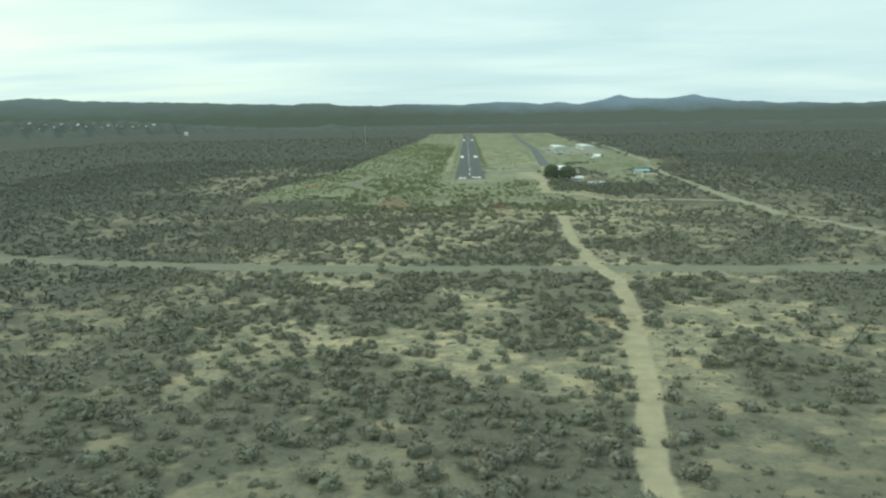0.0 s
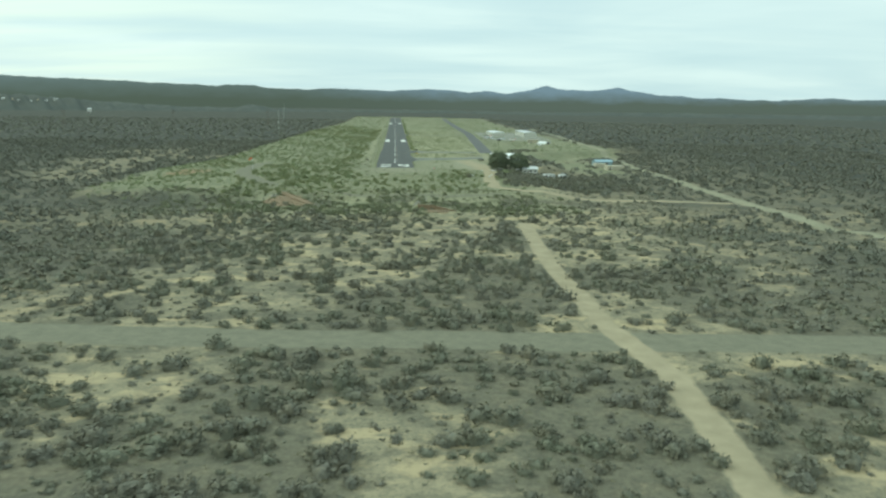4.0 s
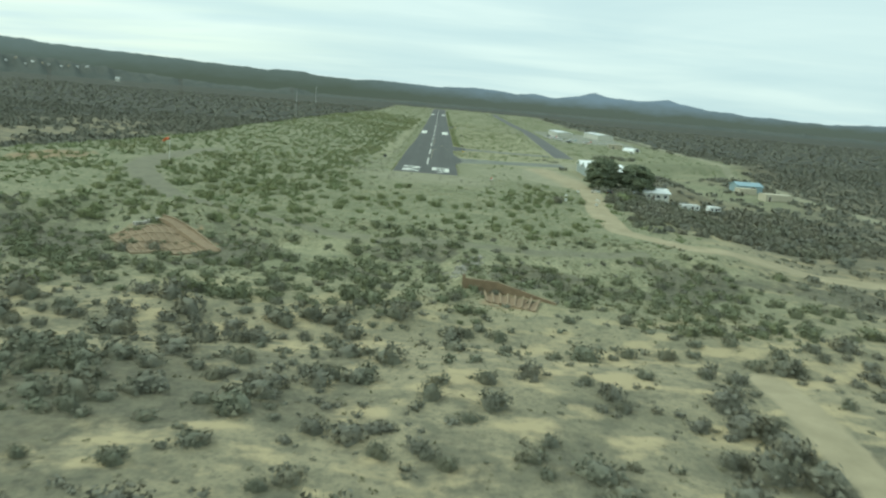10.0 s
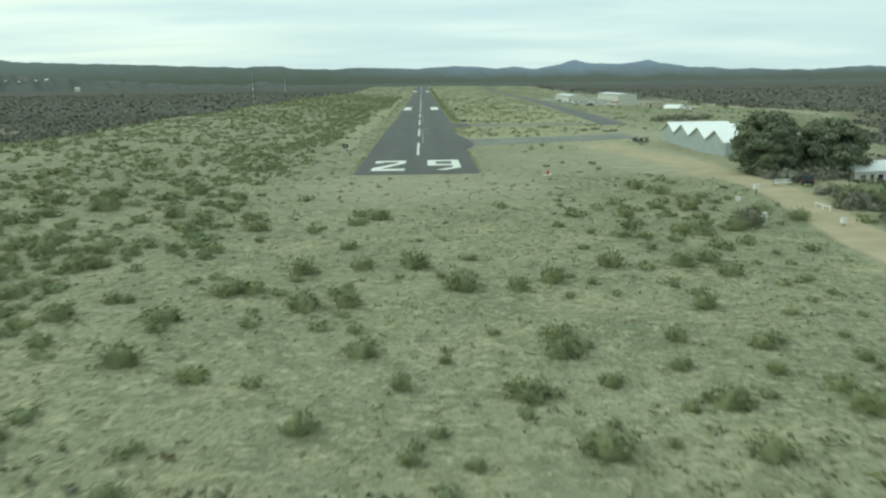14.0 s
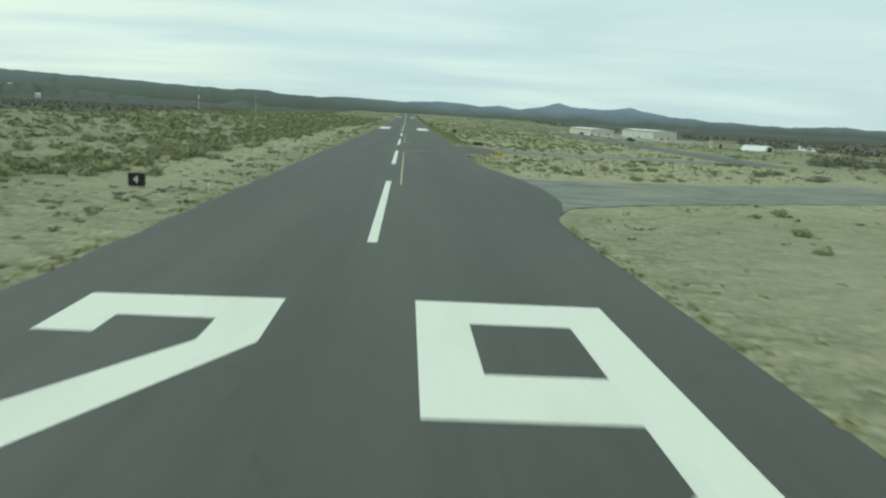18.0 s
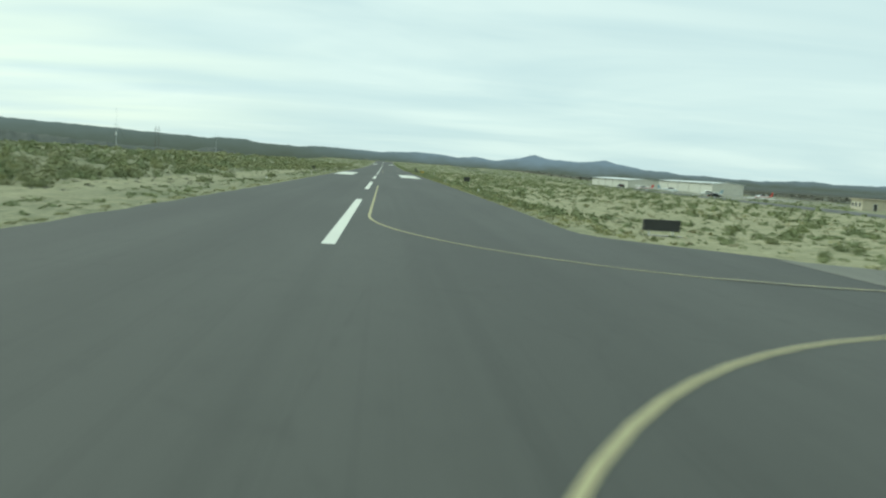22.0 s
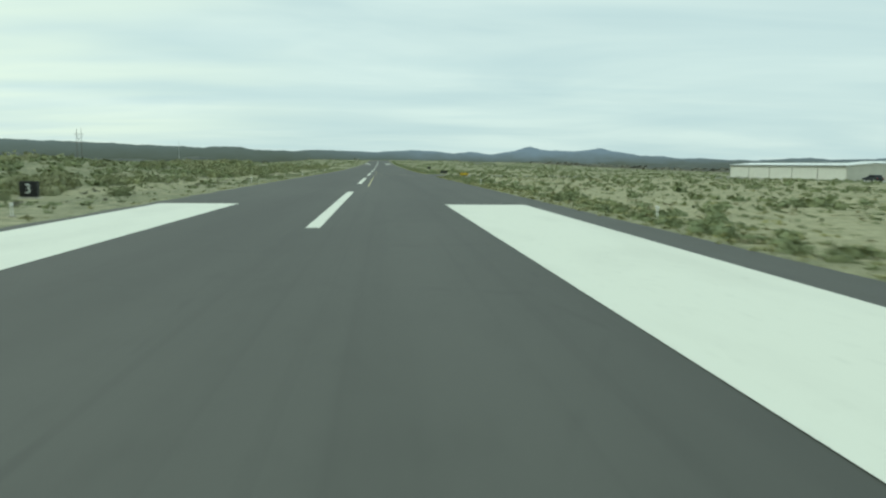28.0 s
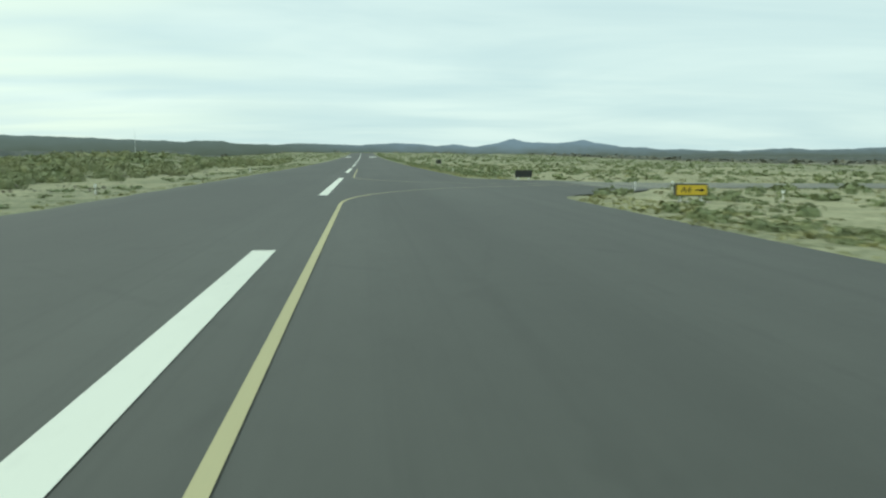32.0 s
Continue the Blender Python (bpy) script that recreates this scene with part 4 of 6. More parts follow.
def sawtooth(x, y, turn):
    h = thing("sawtooth_hangar", x, y, height(x + 4, y) - 0.15, turn, "grey steel hangar with four white peaked roofs in a row", "hangar")
    w, deep, eave, peak = 11.4, 15.0, 3.3, 5.55
    for k in range(4):
        y0 = (k - 2) * w
        bay = [(y0, 0), (y0 + w, 0), (y0 + w, eave), (y0 + w / 2, peak), (y0, eave)]
        part("gable_wall", solid(bay, 0, 0.18, "x"), M_SAWWALL, h)
        part("back_wall", solid(bay, deep - 0.18, deep, "x"), M_SAWWALL, h)
        door = box(-0.07, -0.01, y0 + 1.0, y0 + w - 1.0, 0.05, eave - 0.15, 0.02)
        leaf = part("door", door, M_SAWWALL, h)
        for r in range(1, 9):
            yy = y0 + 1.0 + r * (w - 2.0) / 9
            part("rib", box(-0.10, -0.065, yy - 0.04, yy + 0.04, 0.08, eave - 0.2), M_SAWWALL, leaf)
        for s in (0, 1):
            a, b = (y0 - 0.05, y0 + w / 2) if s == 0 else (y0 + w / 2, y0 + w + 0.05)
            za, zb = (eave, peak) if s == 0 else (peak, eave)
            bm = solid([(a, za + 0.02), (b, zb + 0.02), (b, zb + 0.14), (a, za + 0.14)], -0.5, deep + 0.4, "x")
            part("roof_slope", bm, M_SAWROOF, h, "bright white metal roof")
    for yy in (-2 * w, 2 * w - 0.18):
        part("side_wall", box(0.18, deep - 0.18, yy, yy + 0.18, 0, eave), M_SAWWALL, h)
    return h


sawtooth(64.2, 48.2, 0)


# ---- foliage ----
def leaf_cloud(rng, n, size, spread, flat_z=0.75, lobes=7):
    """n leaves in a handful of loose lobes that fill a bush of radius 1. Returns verts (3n x 3)."""
    az = spread + np.arange(lobes) * 2.4 + rng.random(lobes)
    up = 0.1 + 0.75 * rng.random(lobes)
    out = (0.38 + 0.26 * rng.random(lobes)) * np.sqrt(1 - 0.7 * up * up)
    mid = np.stack([out * np.cos(az), out * np.sin(az), 0.22 + 0.42 * up], 1)
    wide = 0.30 + 0.17 * rng.random(lobes)
    k = rng.integers(0, lobes, n)
    d = rng.normal(size=(n, 3))
    d /= np.linalg.norm(d, axis=1)[:, None]
    c = mid[k] + d * (wide[k] * (0.35 + 0.75 * rng.random(n) ** 0.6))[:, None]
    c[:, 2] = np.abs(c[:, 2])
    c *= (1, 1, flat_z * 1.05)
    a = rng.normal(size=(n, 3))
    a /= np.linalg.norm(a, axis=1)[:, None]
    b = np.cross(d, a)
    b /= np.linalg.norm(b, axis=1)[:, None] + 1e-9
    s = size * (0.55 + 0.9 * rng.random(n))[:, None]
    tri = np.stack([c - a * s * 0.8 - b * s * 0.5, c + a * s * 0.8 - b * s * 0.5, c + b * s], 1)
    tri[..., 2] = np.maximum(tri[..., 2], 0.0)
    return tri.reshape(-1, 3)


def sprigs(rng, n, wide, flat_z, inner=0.5, outer=1.15):
    """n slender twigs that stand out of a bush on all sides."""
    a = rng.random(n) * 6.283
    e = np.arcsin(0.02 + 0.96 * rng.random(n))
    d = np.stack([np.cos(a) * np.cos(e), np.sin(a) * np.cos(e), np.sin(e)], 1)
    side = np.cross(d, rng.normal(size=(n, 3)))
    side /= np.linalg.norm(side, axis=1)[:, None]
    lo, hi = inner + 0.15 * rng.random(n), outer * (0.78 + 0.3 * rng.random(n))
    w = wide * (0.6 + 0.8 * rng.random(n))[:, None]
    mid = d * lo[:, None]
    tip = (d + 0.16 * rng.normal(size=(n, 3))) * hi[:, None]
    t = np.stack([mid - side * w, mid + side * w, tip], 1) * (1, 1, flat_z)
    t[..., 2] = np.maximum(t[..., 2], 0)
    return t.reshape(-1, 3)


def dome(rng, around, up, flat_z):
    """A lumpy closed dome of radius 1: the rounded mass of a bush."""
    ph = rng.random(6) * 6.283
    v, f = [], []
    for j in range(up):
        b = (j / up) * math.pi / 2 * 0.96
        for k in range(around):
            a = 2 * math.pi * (k + 0.5 * (j % 2)) / around
            r = 0.80 + 0.14 * math.sin(2 * a + ph[0]) + 0.11 * math.sin(3 * a + ph[1] + 2 * b) + 0.10 * math.sin(5 * a + ph[2] - 3 * b) + 0.22 * (rng.random() - 0.5)
            v.append((r * math.cos(a) * math.cos(b), r * math.sin(a) * math.cos(b), flat_z * (r * math.sin(b) + 0.02 * j)))
    v.append((0.05, 0.0, flat_z * (0.86 + 0.1 * rng.random())))
    for j in range(up - 1):
        for k in range(around):
            p, q = j * around + k, j * around + (k + 1) % around
            r, s = p + around, q + around
            f += [(p, q, s), (p, s, r)] if j % 2 else [(p, q, r), (q, s, r)]
    top = up * around
    for k in range(around):
        f.append(((up - 1) * around + k, (up - 1) * around + (k + 1) % around, top))
    return np.array(v), np.array(f)


def clump(seed, n, size, flat_z, around=0, up=0, twigs=0, thin=0.03):
    """A bush: a lumpy dome under n small leaves, with a few fine twigs that stand out of it."""
    rng = np.random.default_rng(seed)
    t = leaf_cloud(rng, n, size, rng.random() * 6, flat_z)
    if twigs:
        t = np.concatenate([t, sprigs(rng, twigs, thin, flat_z, 0.6 if around else 0.1, 1.08)])
    k = np.arange(len(t)).reshape(-1, 3)
    if not around:
        return t, k
    v, f = dome(rng, around, up, flat_z)
    return np.concatenate([t, v * (0.66, 0.66, 0.72)]), np.concatenate([k, f + len(t)])


def scatter(name, places, kinds, mat, label, category, seed):
    """One object of many clumps. places: rows of x, y, radius, height."""
    rng = np.random.default_rng(seed)
    V, F, base = [], [], 0
    z = ground(places[:, 0], places[:, 1])
    which = rng.integers(0, len(kinds), len(places))
    turn = rng.random(len(places)) * 6.283
    for k, (kv, kf) in enumerate(kinds):
        m = which == k
        p = places[m]
        if not len(p):
            continue
        c, s = np.cos(turn[m])[:, None], np.sin(turn[m])[:, None]
        x = (kv[None, :, 0] * c - kv[None, :, 1] * s) * p[:, 2:3] + p[:, 0:1]
        y = (kv[None, :, 0] * s + kv[None, :, 1] * c) * p[:, 2:3] + p[:, 1:2]
        zz = kv[None, :, 2] * p[:, 3:4] + z[m][:, None] - 0.05
        V.append(np.stack([x, y, zz], -1).reshape(-1, 3))
        F.append((kf[None] + (np.arange(len(p)) * len(kv))[:, None, None] + base).reshape(-1, 3))
        base += len(p) * len(kv)
    me = raw_mesh(name, np.concatenate(V), np.concatenate(F), mat)
    me.polygons.foreach_set("use_smooth", [True] * len(me.polygons))
    return tagged(new(name, me), label, category, "", "stuff")


def seen_from_path(x, y):
    """The stretch of country that lies open along the approach."""
    return (np.abs(x) < 60 + 0.72 * (y + 600)) & (y > -540)


def spread(x0, x1, y0, y1, cell, chance, seed):
    rng = np.random.default_rng(seed)
    X, Y = np.meshgrid(np.arange(x0, x1, cell), np.arange(y0, y1, cell))
    X = (X + (rng.random(X.shape) - 0.5) * cell * 1.1).ravel()
    Y = (Y + (rng.random(Y.shape) - 0.5) * cell * 1.1).ravel()
    keep = (rng.random(X.shape) < chance(X, Y)) & seen_from_path(X, Y)
    return X[keep], Y[keep], rng


def bare(x, y):
    """1 where nothing grows: roads, tracks, paving and yards."""
    b = np.maximum(tracks(x, y) * 1.4, gravels(x, y) * 1.3)
    b = np.maximum(b, 1 - ease(0.3, 1.5, paved_gap(x, y)))
    b = np.maximum(b, 0.85 * clearing(x, y))
    b = np.maximum(b, np.exp(-((((x - 71) / 12) ** 2 + ((y - 49) / 27) ** 2) ** 3)))
    b = np.maximum(b, np.exp(-((((x - 152) / 45) ** 2 + ((y - 520) / 115) ** 2) ** 3)))
    b = np.maximum(b, (np.abs(y - 72 - (x - 14) * 0.42) < old_half(x) + 0.4) * (x > 11) * (x < 63) * 1.0)
    return np.clip(b, 0, 1)


NEAR = [clump(k, 105, 0.125, 0.8, 6, 2, 10) for k in range(14)]
BIG = [clump(300 + k, 165, 0.106, 0.85, 7, 3, 20, 0.022) for k in range(12)]
MID = [clump(20 + k, 34, 0.20, 0.78, 5, 2) for k in range(10)]
SIDE = [clump(80 + k, 20, 0.25, 0.75, 4, 2) for k in range(8)]
FAR = [clump(40 + k, 8, 0.34, 0.7, 4, 2) for k in range(6)]
FINE = [clump(120 + k, 230, 0.085, 0.85, 7, 3, 30, 0.018) for k in range(8)]
TUFT = [clump(60 + k, 10, 0.27, 0.7, 0, 0, 3, 0.05) for k in range(8)]


def brush_chance(x, y):
    """Large mesquite and creosote, in thick drifts with bare soil between them."""
    p = 0.34 + 0.62 * drift(x, y) + 0.5 * (patchy(x, y, 0.17, 6) - 0.5)
    p = p - 0.22 * ease(-240, -175, y) * ease(-90, -40, x) + 0.14 * ease(20, -10, x) + 0.2 * ease(-20, -70, x) - 0.2 * ease(-440, -480, y) * ease(25, 40, x)
    # thick growth along the south side of the track
    p = p + 0.55 * np.exp(-((along(TRACK, x + 6, y) / 4.0) ** 2))
    return p * (1 - on_top(x, y)) * (1 - bare(x, y)) * (1 - 0.9 * clays(x, y))


x, y, rng = spread(-170, 190, -535, -95, 4.0, brush_chance, 1)
r = 0.95 + 2.35 * rng.random(len(x)) ** 1.7
r = r * (1 - 0.3 * ease(-170, -140, y))
rows = np.stack([x, y, r, r * (0.72 + 0.4 * rng.random(len(x)) ** 1.5)], 1)
close = np.abs(x) < 75
outer = np.abs(x) > 115
bank = close & (y > -165)
close = close & ~bank
scatter("bank_brush", rows[bank], BIG, M_BANK, "grey-olive brush along the eroded bank", "brush", 9)
scatter("desert_brush", rows[close], BIG, M_BRUSH, "dark grey-olive desert brush in drifts over tan soil", "brush", 2)
scatter("middle_brush", rows[~close & ~bank & ~outer], MID, M_BRUSH, "grey-olive desert brush on the plain either side", "brush", 7)
scatter("outer_brush", rows[~close & ~bank & outer], SIDE, M_FARBRUSH, "grey-olive desert brush further out on the plain", "brush", 8)
x, y, rng = spread(-95, 62, -165, -108, 2.6, lambda a, b: 0.75 * ease(0.42, 0.64, patchy(a, b, 0.10, 152)) * (1 - bare(a, b)) * (1 - clays(a, b)) * (along(CHUTE, a, b) > 2.2), 153)
r = 0.7 + 1.1 * rng.random(len(x)) ** 1.5
scatter("gully_brush", np.stack([x, y, r, r * (0.7 + 0.4 * rng.random(len(x)))], 1), NEAR, M_BANK, "grey-green brush filling the gullies of the bank", "brush", 154)
x, y, rng = spread(-150, 170, -535, -95, 3.1, lambda a, b: 0.6 * (0.3 + patchy(a, b, 0.1, 55)) * (1 - on_top(a, b)) * (1 - bare(a, b)) * (1 - clays(a, b)), 56)
r = 0.4 + 0.75 * rng.random(len(x)) ** 1.6
scatter("small_brush", np.stack([x, y, r, r * (0.75 + 0.4 * rng.random(len(x)))], 1), SIDE, M_BRUSH, "small grey-olive bushes between the larger brush", "brush", 57)
x, y, rng = spread(-120, 130, -460, -95, 1.9, lambda a, b: 0.38 * (0.4 + patchy(a, b, 0.12, 21)) * (1 - 0.7 * on_top(a, b)) * (1 - bare(a, b)), 22)
r = 0.18 + 0.42 * rng.random(len(x)) ** 1.7
scatter("low_scrub", np.stack([x, y, r, r * (0.6 + 0.4 * rng.random(len(x)))], 1), TUFT, M_SCRUB, "low dry scrub between the larger bushes", "brush", 23)


x, y, rng = spread(56, 125, -85, -6, 3.1, lambda a, b: 0.95 * ease(0.22, 0.45, patchy(a, b, 0.09, 61)) * (1 - bare(a, b)) * (np.hypot(a - 77, b + 3) > 8.5) * (np.hypot(a - 89, b + 12) > 6) * (np.hypot(a - 97, b + 14) > 5), 62)
r = 1.5 + 1.7 * rng.random(len(x)) ** 1.3
scatter("house_brush", np.stack([x, y, r, r * (0.8 + 0.35 * rng.random(len(x)))], 1), BIG, M_BRUSH, "thick dark brush round the house and trailers", "brush", 63)


def side_chance(x, y):
    inside = (x > -170) & (x < 190) & (y < -95)
    return (0.5 + 0.5 * ease(0.1, 0.6, patchy(x, y, 0.03, 7))) * (1 - on_top(x, y)) * (1 - 0.55 * west_slope(x, y)) * (1 - bare(x, y)) * (~inside)


x, y, rng = spread(-420, 460, -420, 420, 5.6, side_chance, 3)
r = 1.6 + 1.9 * rng.random(len(x)) ** 1.3
scatter("side_brush", np.stack([x, y, r, r * (0.7 + 0.4 * rng.random(len(x)))], 1), SIDE, M_FARBRUSH, "dense dark brush on the plain beside the airfield", "brush", 4)


def far_chance(x, y):
    inside = (x > -420) & (x < 460) & (y < 420)
    return 0.8 * (1 - on_top(x, y)) * (1 - bare(x, y)) * (~inside)


x, y, rng = spread(-900, 1000, -350, 1500, 15.0, far_chance, 5)
r = 3.0 + 2.8 * rng.random(len(x))
scatter("far_brush", np.stack([x, y, r, r * 0.6], 1), FAR, M_FARBRUSH, "distant dark brush covering the plain", "brush", 6)


def shrub_chance(x, y):
    west = ease(-19, -27, x)
    east = ease(14, 22, x)
    p = 0.05 + 0.34 * ease(0.42, 0.75, patchy(x, y, 0.07, 9)) * (1 - 0.5 * ease(20, 70, y)) + west * (0.06 + (0.32 - 0.14 * ease(20, 70, y)) * ease(0.4, 0.75, patchy(x, y, 0.05, 8)))
    p = p + 0.42 * east * ease(0.45, 0.75, patchy(x * 2.5, y * 0.6, 0.09, 10))
    p = p + 0.25 * west * ease(-130, -90, y)
    p = p * (0.12 + 0.88 * np.maximum(ease(8, 30, np.abs(x)), ease(-45, -75, y)))
    return p * on_top(x, y) * (1 - bare(x, y))


x, y, rng = spread(-140, 200, -130, 700, 2.4, shrub_chance, 11)
r = 0.3 + (0.8 + 0.6 * np.maximum(ease(-19, -26, x), ease(20, -40, y))) * rng.random(len(x)) ** 1.9
big = r > 0.62
rows = np.stack([x, y, r, r * (0.65 + 0.3 * rng.random(len(x)))], 1)
close = big & (np.abs(x) < 45) & (y < 260)
scatter("green_shrubs", rows[close], NEAR, M_GREEN, "low green shrubs on the mown airfield", "shrub", 12)
scatter("outer_shrubs", rows[big & ~close], SIDE, M_GREEN, "low green shrubs on the outer airfield", "shrub", 15)
scatter("small_shrubs", rows[~big], TUFT, M_GREEN, "small green shrubs on the mown airfield", "shrub", 16)
x, y, rng = spread(-110, 180, 700, 1330, 4.4, lambda a, b: 0.5 * (0.3 + patchy(a, b, 0.05, 17)) * on_top(a, b) * (1 - bare(a, b)), 18)
r = 0.6 + 0.9 * rng.random(len(x))
scatter("far_shrubs", np.stack([x, y, r, r * 0.7], 1), FAR, M_GREEN, "distant green shrubs at the far end of the airfield", "shrub", 19)
# a broken hedge of low shrubs just off the east edge
rng = np.random.default_rng(71)
y = 190 + 1000 * rng.random(3800)
x = 13.6 + 0.6 * np.sin(y * 0.05) + 3.4 * rng.random(3800) ** 1.8
ok = (patchy(x * 0.3, y, 0.16, 72) > 0.27) & (np.abs(y - 486) > 22) & (paved_gap(x, y) > 0.7)
r = 0.2 + 0.46 * rng.random(3800) ** 1.6
scatter("verge_shrubs", np.stack([x, y, r, r * (0.7 + 0.4 * rng.random(3800))], 1)[ok], MID, M_GREEN, "broken row of low green shrubs along the runway's edge", "shrub", 73)
# weeds along the edge of the paving, and dark tufts on the bare shoulder
rng = np.random.default_rng(45)
y = rng.random(3400) * 640
side = np.where(rng.random(3400) < 0.5, -1.0, 1.0)
x = np.where(side < 0, np.interp(y, [0, 120, 220, 1282], [-11.3, -11.1, -10.0, -10.2]), np.interp(y, [0, 120, 200, 400, 1282], [11.43, 11.43, 12.3, 12.2, 12.0])) + side * (0.1 + 0.9 * rng.random(3400) ** 2)
ok = (paved_gap(x, y) > 0.02) & ((side < 0) | ((np.abs(y - 155) > 22) & (np.abs(y - 486) > 22) & (np.abs(y - 78) > 31)))
r = 0.14 + 0.26 * rng.random(3400) ** 2
scatter("edge_weeds", np.stack([x, y, r, r * 0.8], 1)[ok], TUFT, M_WEED, "yellow-green weeds along the edge of the runway", "weeds", 46)
x, y, rng = spread(-26, -12.5, -16, 560, 1.5, lambda a, b: 0.75 * ease(0.35, 0.7, patchy(a, b, 0.22, 47)), 48)
r = 0.14 + 0.36 * rng.random(len(x)) ** 2
scatter("shoulder_tufts", np.stack([x, y, r, r * 0.7], 1), TUFT, M_BRUSH, "small dark tufts on the bare runway shoulder", "grass", 49)
x, y, rng = spread(-30, 40, -45, -1, 1.7, lambda a, b: 0.2 + 0.3 * patchy(a, b, 0.2, 52), 50)
r = 0.16 + 0.42 * rng.random(len(x)) ** 2.5
scatter("threshold_tufts", np.stack([x, y, r, r * 0.7], 1), TUFT, M_BRUSH, "small dark tufts on the bare soil before the runway", "grass", 51)
# separate dark clumps before the threshold, along its corner and over the western shoulder
x, y, rng = spread(-40, 44, -46, -2.5, 4.6, lambda a, b: 0.4 + 0.5 * patchy(a, b, 0.12, 195) - 0.25 * (a < 4) * (b > -22), 196)
r = 0.22 + 0.4 * rng.random(len(x)) ** 1.8
scatter("threshold_clumps", np.stack([x, y, r, r * (0.7 + 0.3 * rng.random(len(x)))], 1), NEAR, M_BRUSH, "separate dark clumps of weed on bare soil", "weeds", 197)
x, y, rng = spread(-31, -14.5, -6, 110, 1.9, lambda a, b: 0.8 * ease(0.45, 0.68, patchy(a * 1.3, b * 0.7, 0.16, 198)), 199)
r = 0.26 + 0.5 * rng.random(len(x)) ** 1.6
scatter("shoulder_clumps", np.stack([x, y, r, r * (0.6 + 0.3 * rng.random(len(x)))], 1), SIDE, M_BRUSH, "dark clods and weeds strewn over the sandy shoulder", "weeds", 200)


def tuft_chance(x, y):
    p = 0.25 + 0.6 * ease(0.35, 0.7, patchy(x, y, 0.09, 15))
    return p * on_top(x, y) * (1 - bare(x, y)) * (0.45 + 0.55 * ease(6, 20, np.abs(x)))


x, y, rng = spread(-60, 65, -118, 420, 1.7, tuft_chance, 13)
r = 0.16 + 0.3 * rng.random(len(x)) ** 2
scatter("grass_tufts", np.stack([x, y, r, r * (0.7 + 0.3 * rng.random(len(x)))], 1), TUFT, M_GREEN, "small tufts of dry grass on the airfield", "grass", 14)


x, y, rng = spread(12.5, 75, 95, 620, 2.2, lambda a, b: (0.15 + 0.5 * ease(0.4, 0.7, patchy(a * 2.2, b * 0.5, 0.08, 91))) * on_top(a, b) * (1 - bare(a, b)), 92)
r = (0.2 + 0.5 * rng.random(len(x)) ** 1.7) * (0.55 + 0.6 * ease(120, 210, y))
scatter("east_shrubs", np.stack([x, y, r, r * (0.75 + 0.4 * rng.random(len(x)))], 1), MID, M_GREEN, "scattered low green shrubs on pale ground by the runway", "shrub", 93)
x, y, rng = spread(-112, -16, -116, 70, 3.4, lambda a, b: 0.62 * ease(0.36, 0.62, patchy(a, b, 0.08, 161)) * ease(-15, -28, a + 10 * ease(-60, -100, b)) * on_top(a, b) * (1 - bare(a, b)), 162)
r = 0.6 + 1.15 * rng.random(len(x)) ** 1.6
rows = np.stack([x, y, r, r * (0.75 + 0.4 * rng.random(len(x)))], 1)
scatter("slope_bushes", rows, NEAR, M_THICKET, "olive-green bushes in patches on the grassy slope", "shrub", 163)
for key, seed, mat, label in (("dry_grass", 95, M_STRAW, "short straw-coloured grass before the runway"), ("green_grass", 103, M_WEED, "short yellow-green grass before the runway")):
    x, y, rng = spread(-66, 50, -120, -2, 0.85, lambda a, b: (0.10 + 0.6 * ease(0.38, 0.7, patchy(a, b, 0.13, seed))) * (1 - bare(a, b)), seed + 1)
    r = 0.13 + 0.3 * rng.random(len(x)) ** 2
    scatter(key, np.stack([x, y, r, r * (0.5 + 0.4 * rng.random(len(x)))], 1), TUFT, mat, label, "grass", seed + 2)
for key, seed, mat, label in (("straw_tufts", 171, M_STRAW, "straw-coloured tufts on the pale ground by the runway"), ("olive_tufts", 175, M_WEED, "olive tufts on the pale ground by the runway")):
    x, y, rng = spread(13, 62, 95, 640, 1.9, lambda a, b: (0.12 + 0.6 * ease(0.36, 0.66, patchy(a * 1.5, b * 0.6, 0.12, seed))) * (1 - 0.6 * ease(30, 60, a)) * on_top(a, b) * (1 - bare(a, b)), seed + 1)
    r = 0.16 + 0.34 * rng.random(len(x)) ** 1.7
    scatter(key, np.stack([x, y, r, r * (0.55 + 0.35 * rng.random(len(x)))], 1), TUFT, mat, label, "grass", seed + 2)
x, y, rng = spread(12.3, 15.6, 100, 640, 0.65, lambda a, b: 0.8 * (1 - bare(a, b)), 106)
r = 0.18 + 0.3 * rng.random(len(x))
scatter("verge_grass", np.stack([x, y, r, r * 0.6], 1), TUFT, M_WEED, "yellow-green grass along the runway's edge", "grass", 107)
x, y, rng = spread(-15.5, -11.4, 4, 640, 1.1, lambda a, b: 0.8 * ease(0.3, 0.6, patchy(a * 0.3, b, 0.2, 108)) * (1 - bare(a, b)), 109)
r = 0.18 + 0.42 * rng.random(len(x)) ** 1.6
scatter("shoulder_weeds", np.stack([x, y, r, r * 0.7], 1), SIDE, M_GREEN, "low green weeds on the runway shoulder", "weeds", 110)
